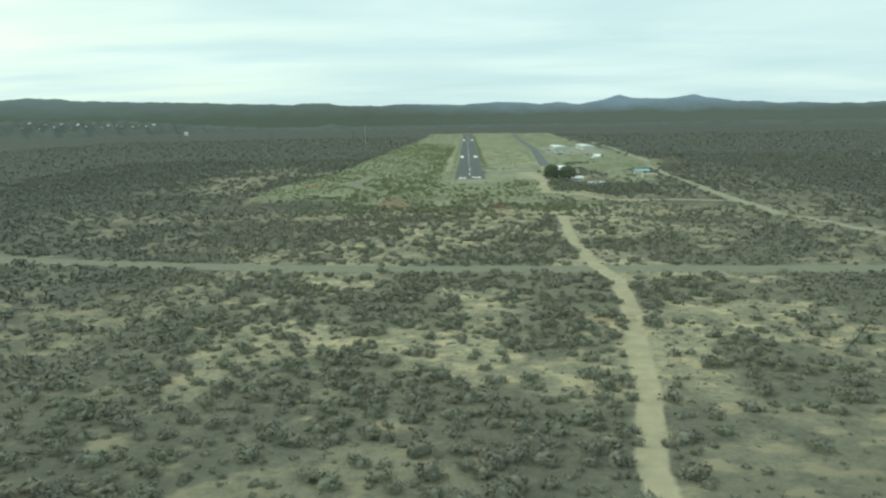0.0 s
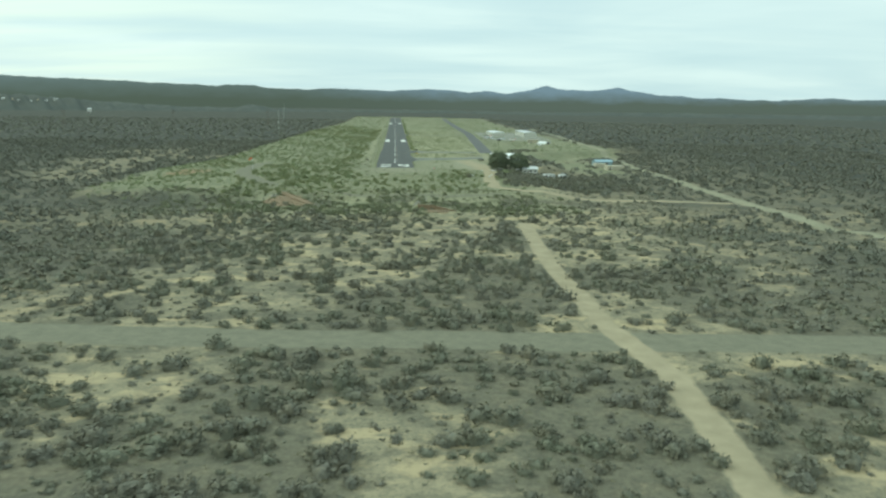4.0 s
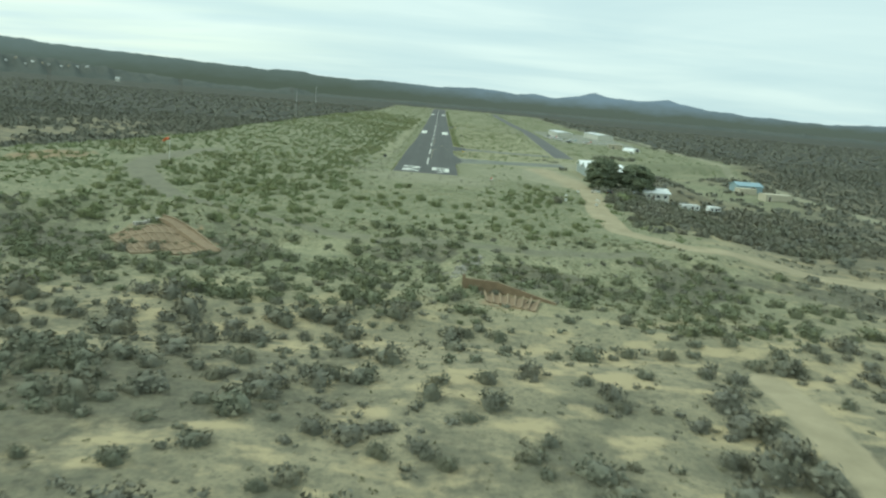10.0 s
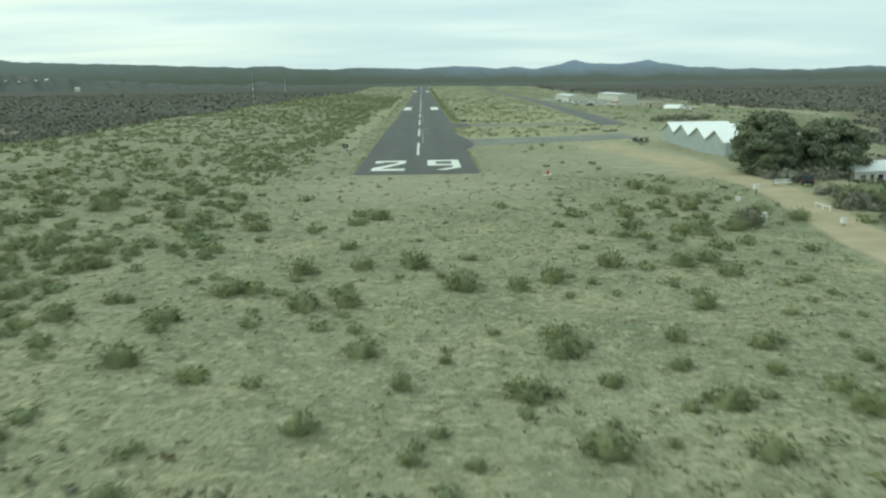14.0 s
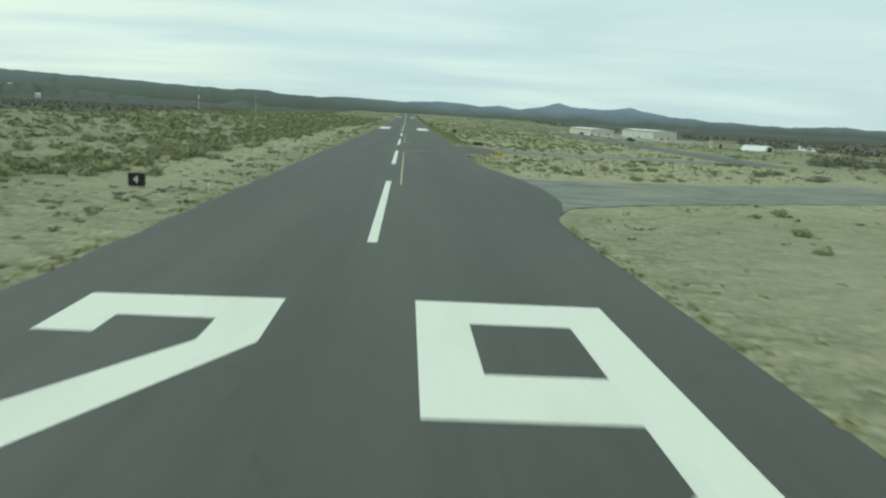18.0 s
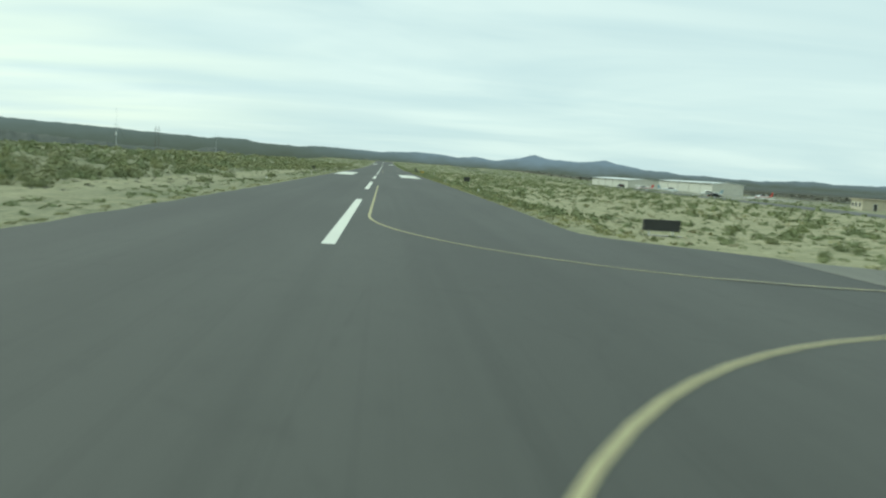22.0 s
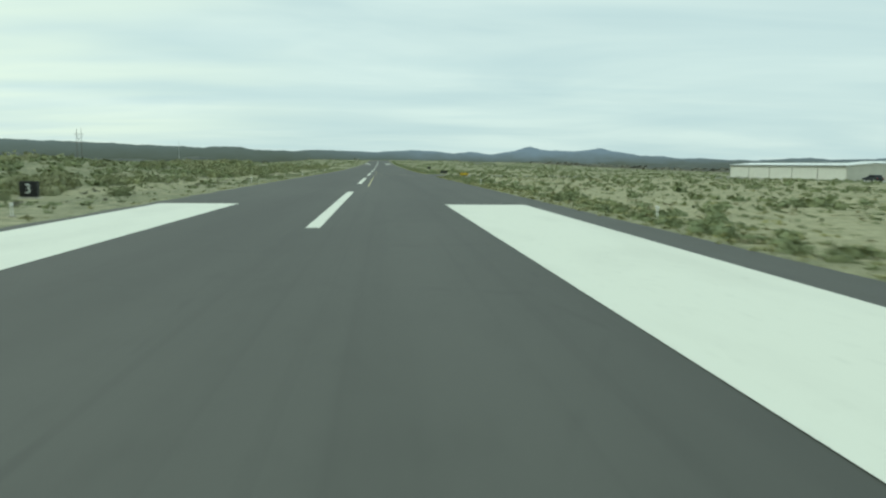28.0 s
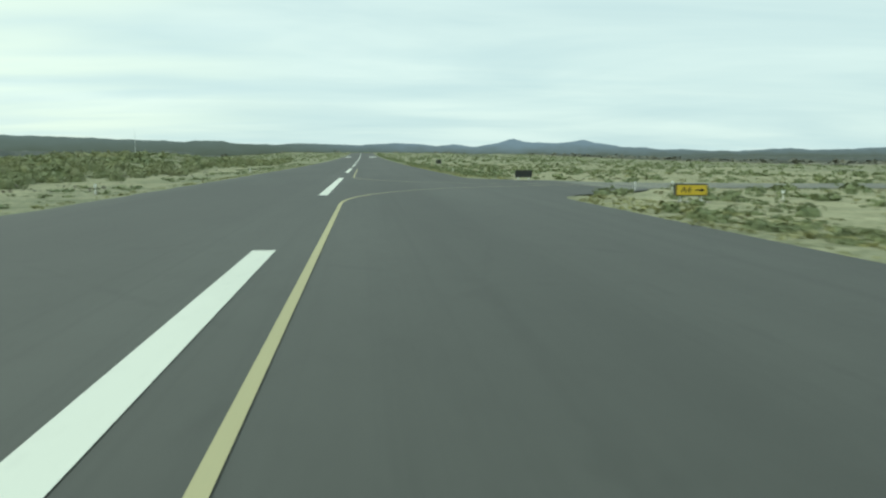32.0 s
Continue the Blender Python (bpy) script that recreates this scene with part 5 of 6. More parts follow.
# taller thickets in bands west of the runway's shoulder, and dead weeds down the bank
x, y, rng = spread(-105, -20, 60, 760, 4.2, lambda a, b: (0.24 + 0.2 * ease(260, 400, b)) * ease(0.38, 0.62, patchy(a * 1.4, b * 0.5, 0.075, 81)) * ease(-19.5, -23, a) * on_top(a, b) * (1 - bare(a, b)), 82)
r = 0.9 + 1.3 * rng.random(len(x)) ** 1.5 + 0.45 * ease(250, 340, y)
rows = np.stack([x, y, r, r * (0.65 + 0.4 * rng.random(len(x)))], 1)
close = (x > -46) & (y > 90) & (y < 600)
scatter("west_thicket", rows[close], FINE, M_THICKET, "olive thickets beyond the sandy shoulder", "shrub", 83)
scatter("outer_thicket", rows[~close], MID, M_THICKET, "olive thickets on the western slope", "shrub", 84)
x, y, rng = spread(-34, -17.5, 62, 640, 2.3, lambda a, b: 0.36 * ease(0.36, 0.6, patchy(a * 0.6, b * 0.5, 0.13, 141)) * (1 + 0.5 * ease(280, 400, b)) * np.exp(-(((a + 28 - 5 * ease(280, 400, b)) / 4.5) ** 4)) * (a < -17.8), 142)
r = 0.8 + 1.1 * rng.random(len(x)) ** 1.5
scatter("shoulder_hedge", np.stack([x, y, r, r * (0.75 + 0.35 * rng.random(len(x)))], 1), FINE, M_THICKET, "long ragged row of olive bushes beside the runway shoulder", "shrub", 143)
x, y, rng = spread(-95, 60, -162, -104, 1.25, lambda a, b: 0.85 * ease(0.40, 0.62, patchy(a, b, 0.11, 85)) * (1 - bare(a, b)) * (1 - clays(a, b)), 86)
r = 0.22 + 0.5 * rng.random(len(x)) ** 2
scatter("bank_weeds", np.stack([x, y, r, r * (0.6 + 0.4 * rng.random(len(x)))], 1), TUFT, M_SCRUB, "grey dead weeds down the eroded bank", "weeds", 87)


def pine(x, y, tall, wide, seed, label):
    """A dense round-headed pine: tapered trunk with limbs and a crown of many needle clumps."""
    t = thing("pine_tree", x, y, height(x, y) - 0.1, seed * 40, label, "tree", "pines by the house")
    rng = np.random.default_rng(seed)
    bm = rod((0, 0, 0), (0.1, 0.05, tall * 0.45), 0.34, 0.24)
    rod((0.1, 0.05, tall * 0.44), (0.3, 0, tall * 0.8), 0.24, 0.09, 8, bm)
    for k in range(9):
        a = k * 2.4 + rng.random()
        z0 = tall * (0.22 + 0.06 * k)
        ln = wide * (0.42 - 0.02 * k)
        rod((0.1, 0, z0), (math.cos(a) * ln, math.sin(a) * ln, z0 + tall * 0.12), 0.11, 0.04, 6, bm)
    part("trunk", bm, M_BARK, t)
    V, F, base = [], [], 0
    for k in range(120):
        a, h = rng.random() * 6.283, rng.random()
        zc = tall * (0.07 + 0.83 * h)
        reach = wide / 2 * math.sqrt(max(0.05, 1 - ((h - 0.36) / 0.68) ** 2)) * (0.35 + 0.6 * math.sqrt(rng.random()))
        s = wide * (0.11 + 0.08 * rng.random())
        v = leaf_cloud(rng, 270, 0.12, rng.random() * 6, 0.9, 9)
        v[:, 2] -= 0.35
        f = np.arange(len(v)).reshape(-1, 3)
        for half in (0.82, -0.5):
            dv, df = dome(rng, 6, 3, abs(half))
            f = np.concatenate([f, (df if half > 0 else df[:, ::-1]) + len(v)])
            v = np.concatenate([v, dv * (0.5, 0.5, 0.55 if half > 0 else -0.55) - (0, 0, 0.1)])
        V.append(v * s + (math.cos(a) * reach, math.sin(a) * reach, zc))
        F.append(f + base)
        base += len(v)
    cr = new("crown", raw_mesh("crown", np.concatenate(V), np.concatenate(F), M_PINE))
    cr.data.polygons.foreach_set("use_smooth", [True] * len(cr.data.polygons))
    cr.parent = t
    return t


pine(60.4, -4, 10.9, 11.6, 1, "dense dark green pine beside the dirt drive")
pine(71.8, -3, 10.2, 12.2, 2, "tall dark pine shading the white house")

# ---- hills and mountains ----
def ridge_at(deg, table):
    return np.interp(deg, [a for a, _ in table], [h for _, h in table])


def range_of(name, table, dist, depth, mat, label, jag, seed):
    """A chain of hills along an arc round the airfield, with spurs that run down to the plain."""
    rng = np.random.default_rng(seed)
    degs = np.arange(-52, 62, 0.16)
    ph = rng.random(8) * 6.283
    crest_h = ridge_at(degs, table) + jag * sum(np.sin(degs * f + p) / (1 + k) for k, (f, p) in enumerate(zip((2.1, 4.7, 9.3, 17.0, 31.0), ph)))
    rows = np.linspace(-1, 1, 15)
    V = []
    for u in rows:
        spur = 1 + 0.35 * np.sin(degs * 6 + 3 * u + ph[5]) * (1 - abs(u)) * abs(u) * 4
        h = crest_h * np.clip(1 - abs(u) ** 1.3, 0, 1) * np.where(abs(u) < 0.02, 1, np.clip(spur, 0.5, 1.4))
        d = dist + depth * u + 40 * np.sin(degs * 3 + ph[6])
        V.append(np.stack([np.sin(np.radians(degs)) * d, -150 + np.cos(np.radians(degs)) * d, -9 + h * (1 if abs(u) < 0.98 else 0)], -1))
    n = len(degs)
    idx = np.arange(n * len(rows)).reshape(len(rows), n)
    q = np.stack([idx[:-1, :-1], idx[:-1, 1:], idx[1:, 1:], idx[1:, :-1]], -1).reshape(-1, 4)
    ob = new(name, raw_mesh(name, np.concatenate(V), q, mat))
    return tagged(ob, label, "mountain" if "mountain" in name else "hill", "", "structure")


# degrees to the right of the runway's line, and metres above the plain
HILLS = [(-60, 60), (-33, 62), (-26, 57), (-21, 34), (-16, 18), (-12, 13), (-11, 26), (-10, 24), (-9, 10), (-4, 8), (3, 12), (8, 8), (14, 10), (20, 14), (27, 12), (34, 14), (62, 14)]
hills = range_of("scrub_hills", HILLS, 3300, 420, M_HILL, "low dark scrub hills at the edge of the plain", 1.5, 4)


# ---- writing ----
def letters(body, size, mat, name, parent, place, turn):
    cu = bpy.data.curves.new("letters", "FONT")
    cu.body, cu.size, cu.extrude, cu.align_x, cu.align_y = body, size, 0.006, "CENTER", "CENTER"
    tmp = new("tmp_letters", cu)
    bpy.context.view_layer.update()
    me = bpy.data.meshes.new_from_object(tmp.evaluated_get(bpy.context.evaluated_depsgraph_get()))
    bpy.data.objects.remove(tmp)
    bpy.data.curves.remove(cu)
    me.materials.clear()
    me.materials.append(mat)
    ob = new(name, me)
    ob.parent = parent
    ob.matrix_basis = Matrix.Translation(place) @ turn
    return ob


UPRIGHT = pose(0, 0, 0, 90, 0, 0)


def field_sign(name, x, y, turn, wide, tall, face, text, ink, label, group, leg=0.28):
    """A boxed airfield sign on short legs, its face to -y."""
    s = thing(name, x, y, height(x, y), turn, label, "sign", group)
    part("box", box(-wide / 2, wide / 2, -0.14, 0.14, leg, leg + tall, 0.03), M_DARK, s)
    part("face", box(-wide / 2 + 0.05, wide / 2 - 0.05, -0.165, -0.142, leg + 0.05, leg + tall - 0.05), face, s)
    for k in (-1, 1):
        part("leg", rod((k * wide * 0.33, 0, -0.1), (k * wide * 0.33, 0, leg + 0.01), 0.04), M_ROOF, s)
    part("footing", box(-wide / 2 - 0.1, wide / 2 + 0.1, -0.35, 0.35, -0.1, 0.04, 0.02), M_CONCRETE, s)
    if text:
        letters(text, tall * 0.85, ink, "lettering", s, (0, -0.175, leg + tall / 2), UPRIGHT)
    return s


field_sign("distance_sign", -17.9, 58.5, -3, 1.2, 0.95, M_BLACK, "4", M_WHITE, "black distance sign with a white figure four", "distance signs", 0.08)
field_sign("distance_sign", -18.6, 369, -3, 1.1, 0.95, M_BLACK, "3", M_WHITE, "black distance sign with a white figure three", "distance signs", 0.08)
for x, y, wide, tall in ((19.6, 305, 1.25, 0.95), (17.2, 176, 2.1, 0.62), (16.4, 498, 1.5, 0.62), (21, 630, 1.25, 0.95)):
    field_sign("sign_back", x, y, 4, wide, tall, M_DARK, "", None, "dark back of an airfield sign beside the runway", "sign backs")
for x, y, text in ((16.6, 130.5, "A5"), (17.3, 463, "A4")):
    s = field_sign("taxiway_sign", x, y, -4, 1.5, 0.56, M_YELLOW, "", None, "yellow taxiway sign with black lettering and an arrow", "taxiway signs")
    letters(text, 0.40, M_BLACK, "lettering", s, (-0.26, -0.175, 0.56), UPRIGHT)
    bm = solid([(0.18, 0.535), (0.42, 0.535), (0.42, 0.46), (0.60, 0.56), (0.42, 0.66), (0.42, 0.585), (0.18, 0.585)], -0.18, -0.168, "y")
    part("arrow", bm, M_BLACK, s)


def edge_light(x, y):
    e = thing("edge_light", x, y, height(x, y), 0, "short white edge light post beside the paving", "runway light", "edge lights")
    part("stem", rod((0, 0, -0.05), (0, 0, 0.42), 0.03), M_WHITE, e)
    part("cap", rod((0, 0, 0.42), (0, 0, 0.56), 0.07, 0.05), M_WHITE, e)
    part("base", rod((0, 0, -0.05), (0, 0, 0.05), 0.16, 0.14, 12), M_CONCRETE, e)
    return e


first = edge_light(19.2, 476.3)
for x, y in ((22.0, 477.2), (22.5, 464.3), (13.6, 118), (-12.4, 118), (13.6, 232), (-12.2, 232), (14.0, 292), (-12.2, 292), (14.0, 352), (-12.2, 352), (14.0, 412), (-12.2, 412), (-12.6, 58), (-12.2, 472), (-12.2, 532), (13.8, 532)):
    copy_thing(first, pose(x, y, height(x, y)))


# ---- windsock, marker, posts by the drive ----
def windsock(x, y):
    w = thing("windsock", x, y, height(x, y), 200, "faded orange windsock on a thin pole", "windsock")
    part("pole", rod((0, 0, -0.2), (0, 0, 6.4), 0.07, 0.05), M_ROOF, w)
    part("hoop", rod((0, 0, 6.1), (0.25, 0, 6.15), 0.34, 0.34, 16), M_DARK, w)
    bm = bmesh.new()
    rings = []
    for k in range(7):
        u = k / 6
        r = 0.36 - 0.2 * u
        c = Vector((0.25 + 1.7 * u, 0.1 * math.sin(3 * u), 6.15 - 0.9 * u * u))
        rings.append([bm.verts.new(c + Vector((0.15 * math.sin(a), r * math.cos(a), r * math.sin(a)))) for a in [j * math.pi / 6 for j in range(12)]])
    for p, q in zip(rings, rings[1:]):
        for j in range(12):
            bm.faces.new((p[j], p[(j + 1) % 12], q[(j + 1) % 12], q[j]))
    part("sock", bm, M_ORANGE, w, "", True)
    return w


windsock(-76, -36)
m = thing("marker_barrel", 22.8, -2.6, height(22.8, -2.6), 20, "red barrel marker on a white slab", "marker")
part("slab", box(-0.75, 0.75, -0.45, 0.45, -0.05, 0.08, 0.02), M_WHITE, m)
part("barrel", rod((0, 0, 0.08), (0, 0, 0.62), 0.22, 0.22, 16), M_RED, m)
part("rim", rod((0, 0, 0.60), (0, 0, 0.65), 0.24, 0.24, 16), M_RED, m)


def post_box(x, y, turn, tall, label):
    p = thing("post_box", x, y, height(x, y), turn, label, "post", "boxes by the drive")
    part("post", box(-0.06, 0.06, -0.06, 0.06, -0.1, tall - 0.4, 0.01), M_WOOD, p)
    part("case", box(-0.32, 0.32, -0.24, 0.24, tall - 0.45, tall + 0.12, 0.05), M_WHITE, p)
    part("lid", box(-0.35, 0.35, -0.27, 0.27, tall + 0.12, tall + 0.18, 0.02), M_ROOF, p)
    return p


post_box(47.8, -30.6, 10, 1.2, "white box on a wooden post beside the drive")
post_box(41.3, -49, 30, 1.0, "small white box on a post by a bush")
post_box(43.6, -34.9, -20, 0.5, "low white box in the grass")
post_box(49.9, -50.7, 10, 0.8, "white box at the end of a rail")
r = thing("drive_rail", 52.0, -41.4, height(52, -41.4), -88, "low white rail along the dirt drive", "rail")
for k in range(3):
    part("post", box(-1.8 + 1.8 * k - 0.06, -1.8 + 1.8 * k + 0.06, -0.06, 0.06, -0.2, 0.55, 0.01), M_WHITE, r)
part("top_rail", box(-2.0, 2.0, -0.05, 0.05, 0.55, 0.66, 0.02), M_WHITE, r)
b = thing("park_bench", 55.2, -22.5, height(55.2, -22.5), 12, "white slatted bench under the pine", "bench")
for k in range(4):
    part("slat", box(-1.6, 1.6, -0.3 + 0.16 * k, -0.18 + 0.16 * k, 0.42, 0.47, 0.01), M_WHITE, b)
for k in range(2):
    part("back_slat", box(-1.6, 1.6, 0.33, 0.38, 0.6 + 0.2 * k, 0.72 + 0.2 * k, 0.01), M_WHITE, b)
for k in (-1.4, 1.4):
    part("frame", solid([(-0.3, 0), (-0.2, 0), (-0.2, 0.36), (0.3, 0.36), (0.36, 0), (0.46, 0), (0.4, 0.95), (0.32, 0.95), (0.32, 0.42), (-0.3, 0.42)], k - 0.04, k + 0.04, "x"), M_DARK, b)


# ---- house, trailers and sheds ----
M_BLUEWALL = plain("blue_grey_sheet", (0.30, 0.40, 0.44), 0.55, 0, 0.25, 0.8)
M_CREAM = plain("cream_block", (0.56, 0.52, 0.40), 0.9, 0, 0.25, 0.9)

def opening(parent, name, x, y, z, w, h, mat, side):
    """A framed window or door, set into a wall that faces -y ('y') or -x ('x')."""
    f = 0.09
    def put(a0, a1, z0, z1, d0, d1):
        return box(a0, a1, d0, d1, z0, z1) if side == "y" else box(d0, d1, a0, a1, z0, z1)
    c = x if side == "y" else y
    d = y if side == "y" else x
    bm = put(c - w / 2 - f, c + w / 2 + f, z + h, z + h + f, d - 0.06, d)
    for a0, a1, z0, z1 in ((c - w / 2 - f, c + w / 2 + f, z - f, z), (c - w / 2 - f, c - w / 2, z, z + h), (c + w / 2, c + w / 2 + f, z, z + h)):
        if side == "y":
            box(a0, a1, d - 0.06, d, z0, z1, 0, bm)
        else:
            box(d - 0.06, d, a0, a1, z0, z1, 0, bm)
    fr = part(name, bm, M_WHITE, parent)
    part("pane" if name == "window" else "leaf", put(c - w / 2, c + w / 2, z, z + h, d - 0.03, d - 0.01), mat, fr)
    return fr


h = thing("house", 78.3, -3, height(78.3, -3) + 0.3, 12, "white stucco house with a pale metal roof and carport", "house")
part("wall", box(-5, 5, -3.5, 3.5, 0, 2.7, 0.03), M_STUCCO, h)
for s in (-1, 1):
    za, zb = (2.62, 4.1) if s < 0 else (4.1, 2.62)
    a, b = (-4.1, 0) if s < 0 else (0, 4.1)
    part("roof_slope", solid([(a, za), (b, zb), (b, zb + 0.12), (a, za + 0.12)], -5.6, 5.6, "x"), M_SAWROOF, h)
for s in (-1, 1):
    part("gable", solid([(-3.5, 2.7), (3.5, 2.7), (0, 3.98)], s * 4.9 - 0.08, s * 4.9 + 0.08, "x"), M_STUCCO, h)
part("carport_roof", box(-9.5, -5.1, -3.6, 3.4, 2.45, 2.6, 0.02), M_SAWROOF, h)
for x in (-9.2, -5.6):
    for y in (-3.3, 3.1):
        part("carport_post", box(x - 0.06, x + 0.06, y - 0.06, y + 0.06, 0, 2.45), M_WHITE, h)
for x in (-3.2, 0.6, 3.4):
    opening(h, "window", x, -3.5, 1.0, 1.2, 1.0, M_GLASS, "y")
opening(h, "door", -1.2, -3.5, 0.1, 0.9, 2.0, M_WOOD, "y")
part("chimney", box(2.0, 2.6, 0.6, 1.2, 3.2, 4.6, 0.02), M_CONCRETE, h)
part("foundation", box(-5.1, 5.1, -3.6, 3.6, -1.5, -0.004, 0.02), M_CONCRETE, h)
h.matrix_basis = h.matrix_basis @ Matrix.Diagonal((0.93, 0.9, 0.95, 1))


def trailer(x, y, turn, long, label):
    t = thing("travel_trailer", x, y, height(x, y), turn, label, "trailer", "trailers by the house")
    part("body", solid([(-long / 2, 0.75), (-long / 2 + 0.25, 0.5), (long / 2 - 0.25, 0.5), (long / 2, 0.9), (long / 2, 2.3), (long / 2 - 0.4, 2.75), (-long / 2 + 0.4, 2.75), (-long / 2, 2.4)], -1.2, 1.2), M_WHITE, t)
    part("roof_vent", box(-0.4, 0.4, -0.3, 0.3, 2.75, 2.95, 0.03), M_ROOF, t)
    part("stripe", box(-long / 2 + 0.3, long / 2 - 0.3, -1.225, -1.205, 1.05, 1.25), M_BLUE, t)
    for k in (-0.28, 0.1, 0.34):
        part("window", box(long * k - 0.4, long * k + 0.4, -1.235, -1.206, 1.5, 2.15), M_GLASS, t)
    for k in (-1, 1):
        for d in (-0.4, 0.4):
            part("wheel", rod((d, k * 1.02, 0.36), (d, k * 1.2, 0.36), 0.36, 0.36, 14), M_TYRE, t)
    part("drawbar", box(long / 2, long / 2 + 1.2, -0.06, 0.06, 0.5, 0.6), M_DARK, t)
    part("jack", rod((long / 2 + 1.1, 0, 0), (long / 2 + 1.1, 0, 0.6), 0.05), M_DARK, t)
    return t


trailer(89.5, -9, 8, 6.6, "white travel trailer among dark brush")
trailer(97, -11, 14, 4.2, "short white trailer with rounded ends")

h = thing("blue_shed", 147, 93, height(147, 93) - 0.2, 8, "pale blue metal shed with a blue roof", "shed")
part("wall", box(-8, 8, -5, 5, 0, 3.6, 0.03), M_BLUEWALL, h)
for s in (-1, 1):
    za, zb = (3.5, 5.2) if s < 0 else (5.2, 3.5)
    a, b = (-5.6, 0) if s < 0 else (0, 5.6)
    part("roof_slope", solid([(a, za), (b, zb), (b, zb + 0.14), (a, za + 0.14)], -8.5, 8.5, "x"), M_BLUE, h, "pale blue metal roof")
    part("gable", solid([(-5, 3.6), (5, 3.6), (0, 5.1)], s * 7.9 - 0.1, s * 7.9 + 0.1, "x"), M_BLUEWALL, h)
opening(h, "door", 2, -5, 0.1, 3.4, 2.9, M_DARK, "y")
opening(h, "window", -4.5, -5, 1.2, 1.5, 1.1, M_GLASS, "y")
h.matrix_basis = h.matrix_basis @ Matrix.Diagonal((0.76, 0.8, 0.85, 1))
h = thing("cream_shed", 142, 80, height(142, 80) - 0.2, 8, "small cream block shed beside the blue shed", "shed")
part("wall", box(-4, 4, -2.5, 2.5, 0, 2.6, 0.03), M_CREAM, h)
part("roof", box(-4.2, 4.2, -2.7, 2.7, 2.6, 2.78, 0.03), M_CREAM, h)
h = thing("tan_shed", 146, 57, height(146, 57) - 0.2, 8, "long low cream block wall of a flat-roofed shed", "shed")
part("wall", box(-6, 6, -3, 3, 0, 2.9, 0.03), M_CREAM, h)
part("roof", box(-6.2, 6.2, -3.2, 3.2, 2.9, 3.08, 0.03), M_CREAM, h)
opening(h, "door", -4.2, -3.0, 0.05, 1.0, 2.1, M_WOOD, "y")

h = thing("arched_shed", 150, 336, height(150, 336) - 0.2, 38, "white arched metal shed by the apron", "shed")
arc = [(4.0 * math.cos(math.pi * k / 14), 2.7 * math.sin(math.pi * k / 14)) for k in range(15)]
part("shell", solid([(u, v) for u, v in arc] + [(u * 0.96, v * 0.96) for u, v in arc[::-1]], -5.5, 5.5), M_ROOF, h)
for y in (-5.35, 5.35):
    part("end_wall", solid([(u * 0.955, v * 0.955) for u, v in arc], y - 0.08, y + 0.08), M_WALL, h)
part("door", box(-1.7, 1.7, -5.53, -5.44, 0.1, 2.1, 0.02), M_DARK, h)
for k in range(9):
    part("rib", solid([(u * 1.012, v * 1.012) for u, v in arc] + [(u * 1.0, v * 1.0) for u, v in arc[::-1]], -5.0 + 1.25 * k - 0.06, -5.0 + 1.25 * k + 0.06), M_ROOF, h)
h = thing("office", 141, 352, height(141, 352) - 0.2, -10, "small cream airfield office with a flat roof", "building")
part("wall", box(-5, 5, -4, 4, 0, 3.2, 0.03), M_CREAM, h)
part("roof", box(-5.5, 5.5, -4.5, 4.5, 3.2, 3.45, 0.04), M_TAN, h)
for y in (-2.4, 0.2, 2.6):
    opening(h, "window", -5, y, 1.2, 1.2, 1.1, M_GLASS, "x")
opening(h, "door", -1.5, -4, 0.05, 1.0, 2.1, M_DARK, "y")


# ---- aircraft and cars ----
def loft(rings, name, mat, parent, label=""):
    """A closed body from rings of (y, z centre, half width, half height)."""
    bm = bmesh.new()
    n, rows = 14, []
    for y, z, w, hh in rings:
        rows.append([bm.verts.new((w * math.cos(2 * math.pi * k / n), y, z + hh * math.sin(2 * math.pi * k / n))) for k in range(n)])
    for p, q in zip(rows, rows[1:]):
        for k in range(n):
            bm.faces.new((p[k], p[(k + 1) % n], q[(k + 1) % n], q[k]))
    bm.faces.new(rows[0])
    bm.faces.new(rows[-1][::-1])
    return part(name, bm, mat, parent, label, True)


